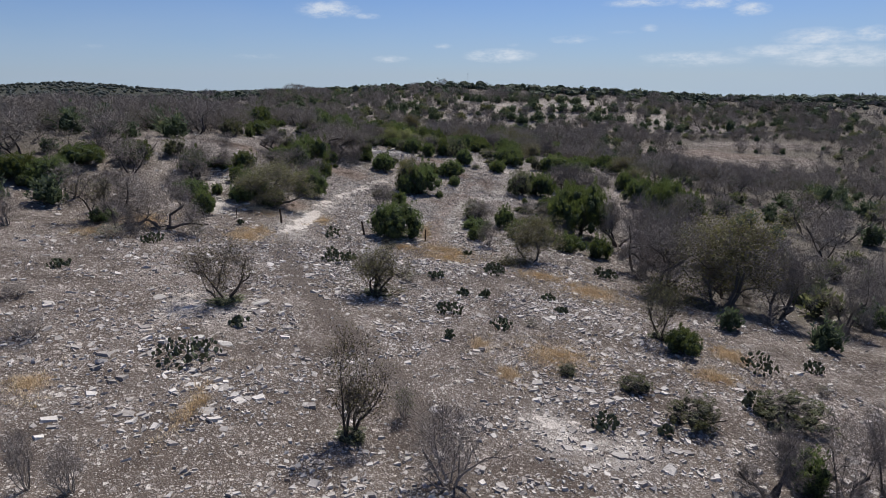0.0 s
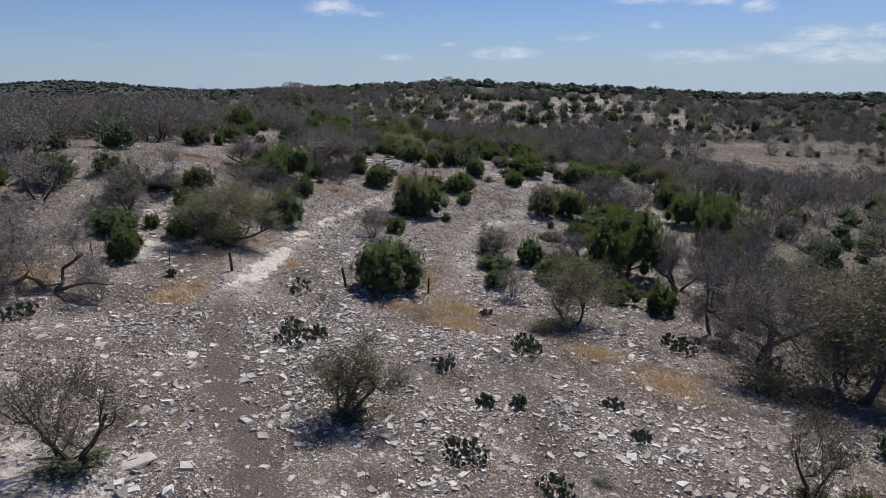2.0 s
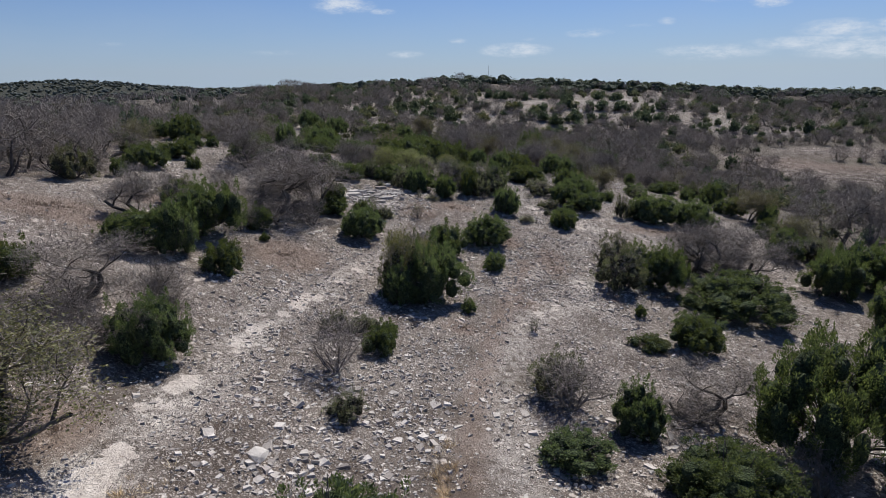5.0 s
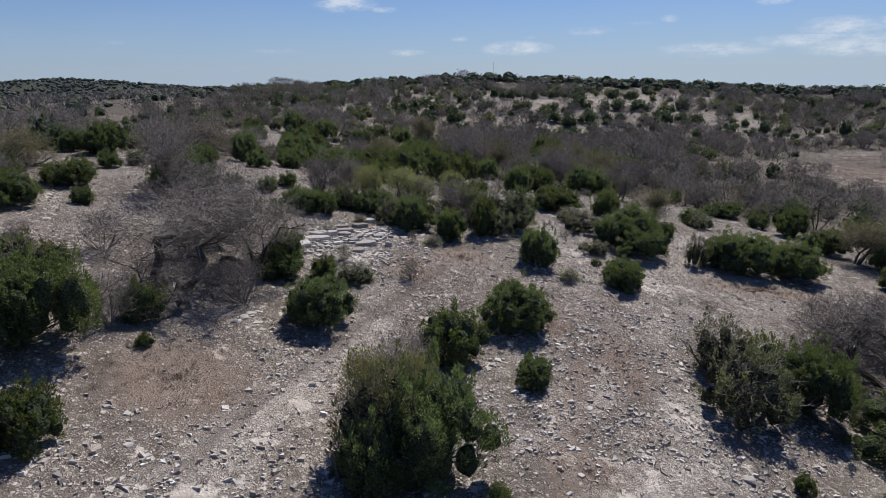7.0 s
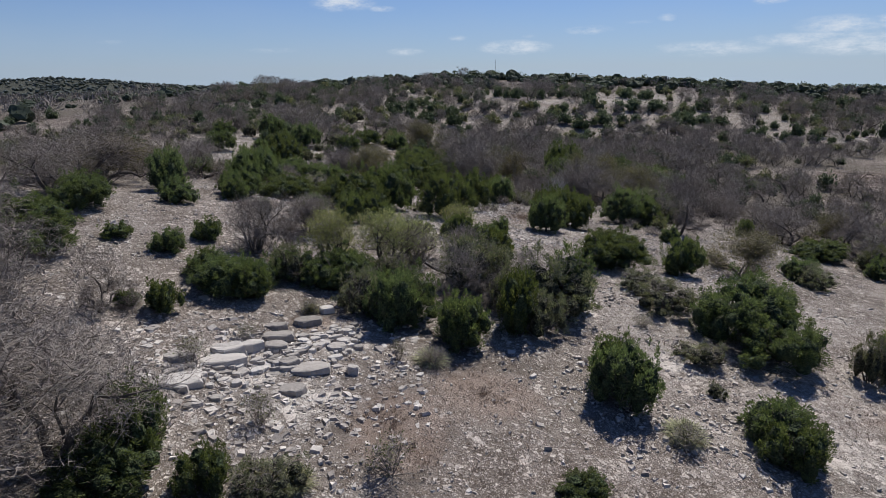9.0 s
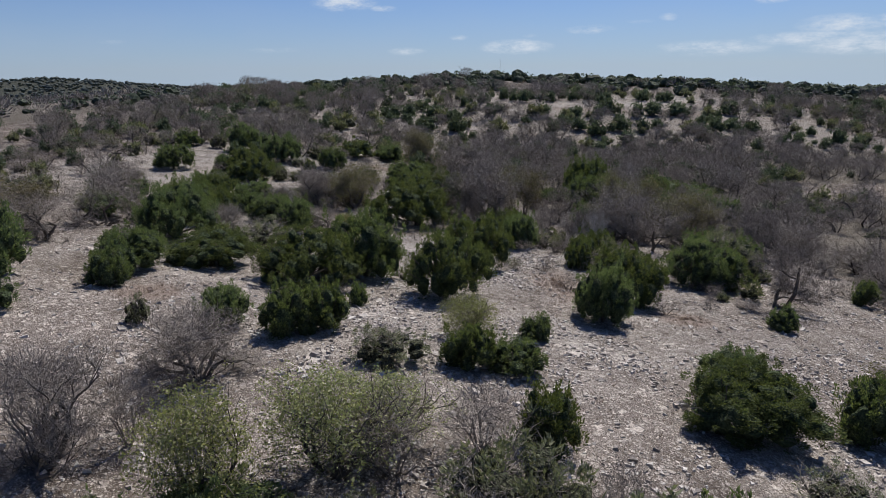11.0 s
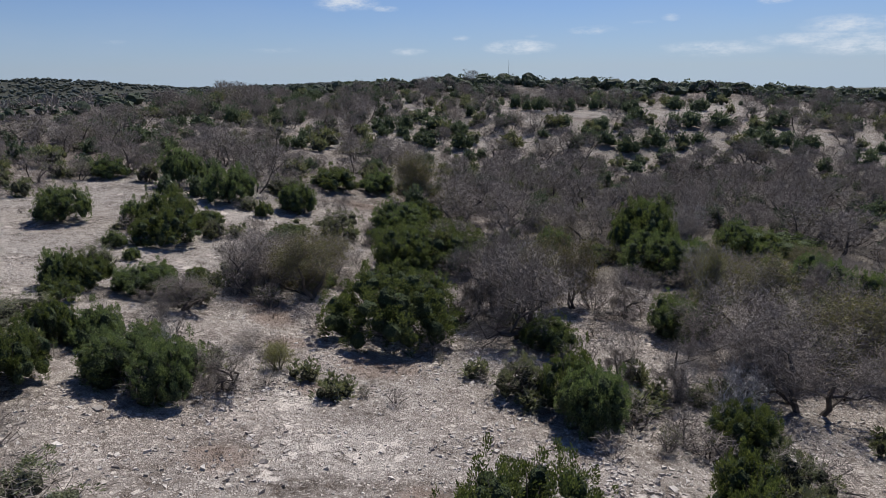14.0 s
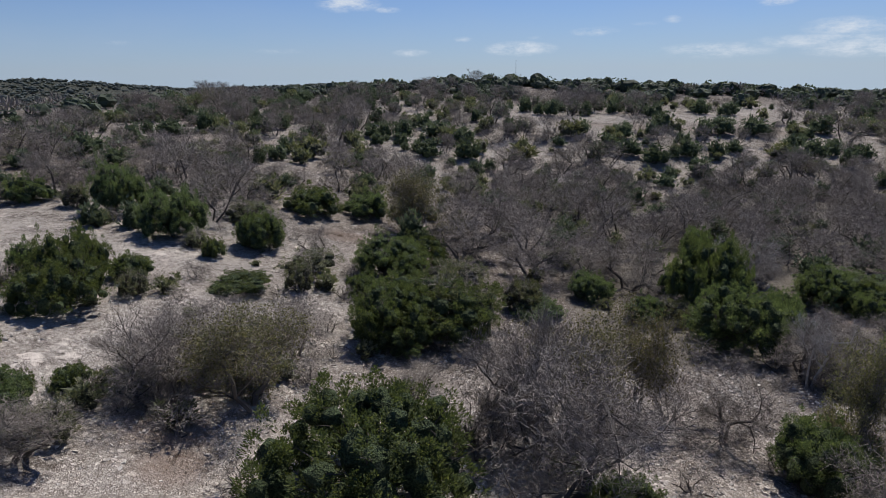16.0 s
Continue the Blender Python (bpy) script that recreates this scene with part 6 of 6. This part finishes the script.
# ---- loose stones, rocks, grass ----
def rubble(name, label, count, seed, x_half, y0, y1, size, flat, mat, want=None, peaked=False):
    """Loose angular pieces of limestone lying on the ground: slabs with broken edges, open below."""
    rng = np.random.RandomState(seed)
    x, y = rng.normal(0, x_half, count), rng.uniform(y0, y1, count)
    if want is not None:
        keep = rng.rand(count) < want(x, y)
        x, y = x[keep], y[keep]
    n = len(x)
    s = size * np.minimum(np.exp(rng.normal(0, 0.6, n)), 2.4)
    a = rng.uniform(0, 2 * math.pi, n)
    if peaked:       # small shards: three corners, flat on top
        corner = np.array([(-1, -0.7, -0.35), (1, -0.7, -0.35), (0, 1.1, -0.35), (-1, -0.7, 1), (1, -0.7, 1), (0, 1.1, 1)], float)
        face = np.array([(3, 4, 5), (0, 1, 4), (0, 4, 3), (1, 2, 5), (1, 5, 4), (2, 0, 3), (2, 3, 5)])
        V = np.repeat(corner[None], n, 0)
        V[:, :3, :2] += rng.uniform(-0.45, 0.45, (n, 3, 2))
        V[:, 3:, :2] = V[:, :3, :2] * rng.uniform(0.65, 1.0, (n, 3, 1))
        V[:, 3:, 2] *= rng.uniform(0.5, 1.3, (n, 3)) * flat
    else:            # slabs with broken edges, open below
        corner = np.array([(-1, -1, -0.35), (1, -1, -0.35), (1, 1, -0.35), (-1, 1, -0.35), (-1, -1, 1), (1, -1, 1), (1, 1, 1), (-1, 1, 1)], float)
        face = np.array([(4, 5, 6), (4, 6, 7), (0, 1, 5), (0, 5, 4), (1, 2, 6), (1, 6, 5), (2, 3, 7), (2, 7, 6), (3, 0, 4), (3, 4, 7)])
        V = np.repeat(corner[None], n, 0)
        V[:, :4, :2] *= rng.uniform(0.5, 1.15, (n, 4, 2))
        V[:, 4:, :2] = V[:, :4, :2] * rng.uniform(0.6, 0.95, (n, 4, 1))
        V[:, 4:, 2] *= rng.uniform(0.6, 1.3, (n, 4)) * flat
    V[:, :, 1] *= rng.uniform(0.5, 1.0, (n, 1))
    V *= s[:, None, None]
    tilt = rng.normal(0, 0.2, (n, 2))
    V[:, :, 2] += V[:, :, 0] * tilt[:, :1] + V[:, :, 1] * tilt[:, 1:]
    X = V[:, :, 0] * np.cos(a)[:, None] - V[:, :, 1] * np.sin(a)[:, None]
    Y = V[:, :, 0] * np.sin(a)[:, None] + V[:, :, 1] * np.cos(a)[:, None]
    V = np.stack([X + x[:, None], Y + y[:, None], V[:, :, 2] + ground(x, y)[:, None]], -1)
    F = (face[None] + (np.arange(n) * len(corner))[:, None, None]).reshape(-1, 3)
    tagged(new(name, mesh_of(name, V.reshape(-1, 3), F, mat)), label, "stones", kind="stuff")


def drift_noise(x, y, cell, seed):
    """Smooth random drifts, 0 to 1, with a grain of about the cell's width."""
    g = np.random.RandomState(seed).rand(97, 97)
    u, v = x / cell + 500, y / cell + 500
    i, j = np.floor(u).astype(int), np.floor(v).astype(int)
    a, b = u - i, v - j
    a, b = a * a * (3 - 2 * a), b * b * (3 - 2 * b)
    i, j, p, q = i % 97, j % 97, (i + 1) % 97, (j + 1) % 97
    return (g[i, j] * (1 - a) + g[p, j] * a) * (1 - b) + (g[i, q] * (1 - a) + g[p, q] * a) * b


def stony(x, y):
    """How thickly the rubble lies."""
    drift = 0.35 * drift_noise(x, y, 7.0, 3) + 0.35 * drift_noise(x, y, 2.6, 1) + 0.30 * drift_noise(x, y, 0.9, 2)
    bare = most(0.85 * near_line(x, y, TRACK, 1.15), 0.5 * near_line(x, y, WAY_ON, 1.3), 1.15 * sheet_at(x, y), 0.55 * grass_at(x, y), 0.6 * red_at(x, y))
    return 0.85 * np.clip(0.42 + 3.0 * (drift - 0.5), 0.06, 1) * np.clip(1 - 0.85 * bare, 0, 1)


rubble("limestone_gravel", "pale limestone chips strewn thickly over the ground", 215000, 50, 12.0, 11, 165, 0.047, 0.62, STONE, stony, peaked=True)
rubble("limestone_rubble", "loose broken limestone pieces lying on the ground", 24000, 51, 12.5, 11, 165, 0.075, 0.34, STONE, stony)
rubble("limestone_plates", "loose flat limestone plates on the stony slope", 15000, 53, 13.0, 11, 62, 0.105, 0.26, STONE, stony)


def rock_mesh(seed, flat):
    """A broken block: angular faces, a flat bed and a nearly flat top."""
    rng = np.random.RandomState(seed)
    bm = bmesh.new()
    for k in range(15):
        a = 2 * math.pi * (k + rng.uniform(0, 0.8)) / 8
        r, up = rng.uniform(0.6, 1.0), k // 8
        bm.verts.new((r * math.cos(a) * (1 - 0.16 * up), 0.75 * r * math.sin(a) * (1 - 0.16 * up), flat * (rng.uniform(0.22, 0.55) if up else -0.4)))
    for k in range(5):
        a, r = rng.uniform(0, 6.28), rng.uniform(0.85, 1.05)
        bm.verts.new((r * math.cos(a), 0.75 * r * math.sin(a), flat * rng.uniform(-0.2, 0.25)))
    res = bmesh.ops.convex_hull(bm, input=bm.verts)
    bmesh.ops.delete(bm, geom=list({g for g in res["geom_interior"] + res["geom_unused"] if isinstance(g, bmesh.types.BMVert)}), context="VERTS")
    bmesh.ops.recalc_face_normals(bm, faces=bm.faces)
    bmesh.ops.bevel(bm, geom=list(bm.edges), offset=0.03, segments=1, affect="EDGES")
    bmesh.ops.scale(bm, vec=(0.5, 0.5, 0.5), verts=bm.verts)
    me_ = bpy.data.meshes.new("limestone_rock")
    bm.to_mesh(me_)
    bm.free()
    me_.materials.append(ROCK)
    return me_


ROCKS = [rock_mesh(600 + i, (0.7, 0.42, 0.32, 0.55, 0.28, 0.45, 0.6)[i]) for i in range(7)]


def rock(x, y, size, shape=None, label="weathered grey limestone rock lying on the ground"):
    ob = new("limestone_rock", ROCKS[RNG.randrange(7) if shape is None else shape])
    ob.matrix_basis = pose(x, y, ground(x, y) - 0.02 * size, RNG.uniform(-8, 8), RNG.uniform(-8, 8), RNG.uniform(0, 360)) @ Matrix.Diagonal((size, size, size, 1))
    tagged(ob, label, "rock", "limestone rocks")


rock(8.0, 74.1, 0.65, 0)
rock(-11.1, 71.4, 0.44)
rock(-10.6, 67.9, 0.46)
rock(6.9, 74.2, 0.44)
rock(3.3, 77.2, 0.47)
rock(-7.4, 56.4, 1.01, 0, "dark upright limestone boulder beside the stony way")
rock(-9.2, 29.8, 1.29, 4, "long flat limestone slab under a small oak")
rock(-13.8, 29.1, 1.0)
rock(-10.4, 24.8, 0.74)
rock(-9.1, 24.5, 0.79)
rock(5.2, 20.0, 0.69)
rock(6.2, 19.7, 0.95, 2)
rock(-5.5, 42.5, 0.89)
rock(-6.0, 46.4, 0.6)
rock(-4.3, 45.4, 0.49)
rock(-19.0, 52.8, 0.84)
rock(-15.3, 48.2, 0.51)
rock(-12.8, 79.6, 0.61)
rock(-13.6, 80.3, 0.45)
rock(0.6, 81.5, 0.35)
rock(12.3, 94.8, 0.41)
rock(-17.3, 135.5, 0.81)
rock(-2.2, 139.2, 0.36)
rock(-0.4, 138.9, 0.45)
rock(-3.8, 116.5, 0.55)
rock(-5.5, 116.1, 0.62)
rock(-6.5, 117.6, 0.47)
rock(-5.1, 118.1, 0.34)
rock(-4.6, 138.3, 0.5)
rubble("ledge_rubble", "broken grey limestone lying thick below the low ledge", 16000, 52, 12.0, 84, 98, 0.075, 0.30, STONE, lambda x, y: 0.75 * np.clip(1.3 * in_spot(x, y, -8.6, 90.2, 6.5, 4.6), 0, 1) * (0.25 + drift_noise(x, y, 1.3, 9)))
# the broken ledge: slabs in steps across the slope
LEDGE = "flat grey limestone slab broken from a low ledge"


def slab_mesh(seed):
    """A broken bed of rock, unit wide, deep and thick: steep sides with a worn shoulder and an uneven top."""
    rng = np.random.RandomState(seed)
    n_ = 11
    a = 2 * math.pi * (np.arange(n_) + rng.uniform(-0.3, 0.3, n_)) / n_
    c, d = np.cos(a), np.sin(a)
    r = 0.5 / np.maximum(np.abs(c) ** 2.6 + np.abs(d) ** 2.6, 1e-6) ** (1 / 2.6) * rng.uniform(0.80, 1.06, n_)
    bm = bmesh.new()
    rings = []
    for z, k in ((-0.5, 1.02), (0.18, 1.0), (0.40, 0.97), (0.5, 0.86)):
        rings.append([bm.verts.new((r[i] * k * c[i] * rng.uniform(0.97, 1.03), r[i] * k * d[i] * rng.uniform(0.97, 1.03), z + rng.uniform(-0.07, 0.07))) for i in range(n_)])
    for lo, hi in zip(rings, rings[1:]):
        for i in range(n_):
            bm.faces.new((lo[i], lo[(i + 1) % n_], hi[(i + 1) % n_], hi[i]))
    mid_ = bm.verts.new((rng.uniform(-0.1, 0.1), rng.uniform(-0.1, 0.1), 0.5 + rng.uniform(-0.06, 0.08)))
    for i in range(n_):
        bm.faces.new((rings[-1][i], rings[-1][(i + 1) % n_], mid_))
    bm.faces.new(rings[0][::-1])
    me_ = bpy.data.meshes.new("limestone_slab")
    bm.to_mesh(me_)
    bm.free()
    me_.materials.append(ROCK)
    return me_


SLABS = [slab_mesh(640 + i) for i in range(6)]


def ledge_slab(x, y, wide, deep, thick, turn):
    ob = new("ledge_rock", SLABS[RNG.randrange(6)])
    ob.matrix_basis = pose(x, y, ground(x, y) + 0.04 * thick, RNG.uniform(-5, 5), RNG.uniform(-4, 4), turn) @ Matrix.Diagonal((wide * 0.92, deep * 1.05, thick * 0.62, 1))
    tagged(ob, LEDGE, "rock", "slabs of the broken ledge")


for x, y, wide, deep, thick, turn in ((-10.0, 91.5, 1.7, 0.8, 0.5, 12), (-10.0, 92.1, 1.3, 0.7, 0.7, 16), (-10.7, 89.9, 1.7, 0.9, 0.4, 20), (-9.4, 92.6, 1.0, 0.6, 0.6, 8),
                                      (-8.7, 93.5, 1.4, 0.7, 0.5, 10), (-8.6, 92.8, 0.9, 0.6, 0.5, -8), (-8.0, 95.0, 1.3, 0.7, 0.5, 15), (-7.5, 96.1, 0.7, 0.5, 0.6, 30),
                                      (-7.2, 91.6, 1.5, 0.9, 0.35, -5), (-7.9, 91.8, 0.8, 0.5, 0.5, 20), (-7.4, 90.3, 0.9, 0.6, 0.5, 5), 
                                      (-5.8, 91.7, 0.5, 0.4, 0.6, 0), (-11.2, 91.2, 1.2, 0.6, 0.5, 25), (-9.0, 94.3, 0.9, 0.5, 0.4, 0), (-6.6, 93.2, 0.8, 0.5, 0.4, -15)):
    ledge_slab(x, y, wide, deep, thick, turn)
for k in range(150):             # smaller beds and broken pieces packed round them
    u, v = RNG.random(), RNG.gauss(0, 1)
    ledge_slab(-11.6 + 5.4 * u + 0.3 * v, 90.0 + 4.6 * u - 1.0 * abs(v) + RNG.uniform(-0.4, 0.8), RNG.uniform(0.16, 0.6), RNG.uniform(0.14, 0.36), RNG.uniform(0.18, 0.38), RNG.uniform(-15, 45))
for k in range(120):
    u = RNG.random()
    x = -13.0 + 9.5 * u + RNG.uniform(-0.3, 0.3)
    y = 88.4 + 5.0 * RNG.random() + 1.8 * u
    rock(x, y, RNG.uniform(0.14, 0.5) * (1.2 - 0.3 * u) * RNG.choice((0.6, 0.9, 1.2)), RNG.randrange(7), LEDGE)
for k in range(60):
    x, y = RNG.uniform(-22, -14), RNG.uniform(47, 60)
    rock(x, y, RNG.uniform(0.3, 0.8), label="pale limestone rock on the rubble slope")
for k in range(40):
    rock(RNG.uniform(-14.5, -9), RNG.uniform(79, 84), RNG.uniform(0.25, 0.6), label="pale limestone rock under the bare oak")


def grass(name, label, spots, thick, height, mat, seed, blades=9, loose=0):
    """Tufts of dry blades within the spots; loose: more of them strewn over the ground."""
    rng = np.random.RandomState(seed)
    X, Y = [], []
    for cx, cy, wx, wy in spots:
        n_ = int(thick * wx * wy * 3.14)
        r, a = np.abs(rng.normal(0, 0.62, n_)), rng.uniform(0, 2 * math.pi, n_)
        X.append(cx + wx * r * np.cos(a))
        Y.append(cy + wy * r * np.sin(a))
    if loose:
        X.append(rng.normal(0, 12, loose))
        Y.append(rng.uniform(12, 165, loose))
    X, Y = np.concatenate(X), np.concatenate(Y)
    n_ = len(X)
    tall = height * rng.uniform(0.5, 1.4, n_)
    X, Y, tall = np.repeat(X, blades), np.repeat(Y, blades), np.repeat(tall, blades)
    n_ = len(X)
    lean = rng.normal(size=(n_, 2)) * 0.45
    x, y = X + lean[:, 0] * tall * 0.35, Y + lean[:, 1] * tall * 0.35
    z = ground(x, y)
    s = unit(rng.normal(size=(n_, 3)) * np.array([1, 1, 0.1])) * (0.006 + 0.018 * tall[:, None])
    foot = np.stack([x, y, z - 0.02], 1)
    tip = foot + np.stack([lean[:, 0] * tall, lean[:, 1] * tall, tall * rng.uniform(0.6, 1.1, n_)], 1)
    V = np.stack([foot - s, foot + s, tip], 1).reshape(-1, 3)
    tagged(new(name, mesh_of(name, V, np.arange(n_ * 3).reshape(-1, 3), mat)), label, "grass", kind="stuff")


grass("golden_grass", "patches of tall golden dry grass", DRY_GRASS, 26, 0.22, GRASS, 71, 14)
grass("thatch_grass", "thin pinkish brown dry grass on the soil", THATCH, 8, 0.15, STRAW, 72, 8, 8000)


# ---- the old fence line ----
def fence_post(x, y, h, r, lean, turn, label):
    ob = new("fence_post", mesh_of("fence_post", *gather([tube([(0, 0, -0.3), (0.01, 0, 0.0), (0.0, 0.01, h * 0.5), (0.012, 0, h)], [r * 1.05, r * 1.05, r, r * 0.9], 8),
                                                          tube([(0.012, 0, h), (0.012, 0, h + 0.012), (0.012, 0, h + 0.015)], [r * 0.9, r * 0.5, 0.002], 8)]), OLDPOST))
    ob.matrix_basis = pose(x, y, ground(x, y), lean, 0, turn)
    tagged(ob, label, "fence post", "posts of the old fence")


POST = "weathered dark wooden fence post standing alone"
fence_post(-12.84, 49.2, 1.08, 0.075, 3, -90, POST)
fence_post(-6.4, 50.1, 1.15, 0.075, 9, -100, "weathered dark wooden fence post leaning beside a juniper")
fence_post(-1.45, 50.5, 1.0, 0.06, 2, 60, "short dark fence post beside a juniper")
fence_post(-28.9, 45.2, 1.1, 0.07, 1, 0, POST)
fence_post(-20.3, 48.2, 0.85, 0.03, 2, 0, "thin fence stake in the grass")
fence_post(-20.0, 49.2, 0.85, 0.03, 4, 30, "thin fence stake in the grass")
fence_post(-16.2, 48.7, 0.8, 0.03, 3, 70, "thin fence stake in the grass")


# ---- the mast on the ridge ----
mast = new("radio_mast")
mast.empty_display_size = 0.2
mast.matrix_basis = pose(13.0, 343, ground(13.0, 343) - 0.2)
tagged(mast, "thin grey steel radio mast standing on the ridge", "mast")
part("pole", mesh_of("pole", *tube([(0, 0, 0), (0, 0, 4.0), (0, 0, 8.6)], [0.08, 0.06, 0.045], 8), MASTSTEEL), mast)
part("base_plate", mesh_of("base_plate", *tube([(0, 0, 0), (0, 0, 0.35), (0, 0, 0.36)], [0.3, 0.3, 0.02], 8), ROCK), mast, "pale concrete footing")
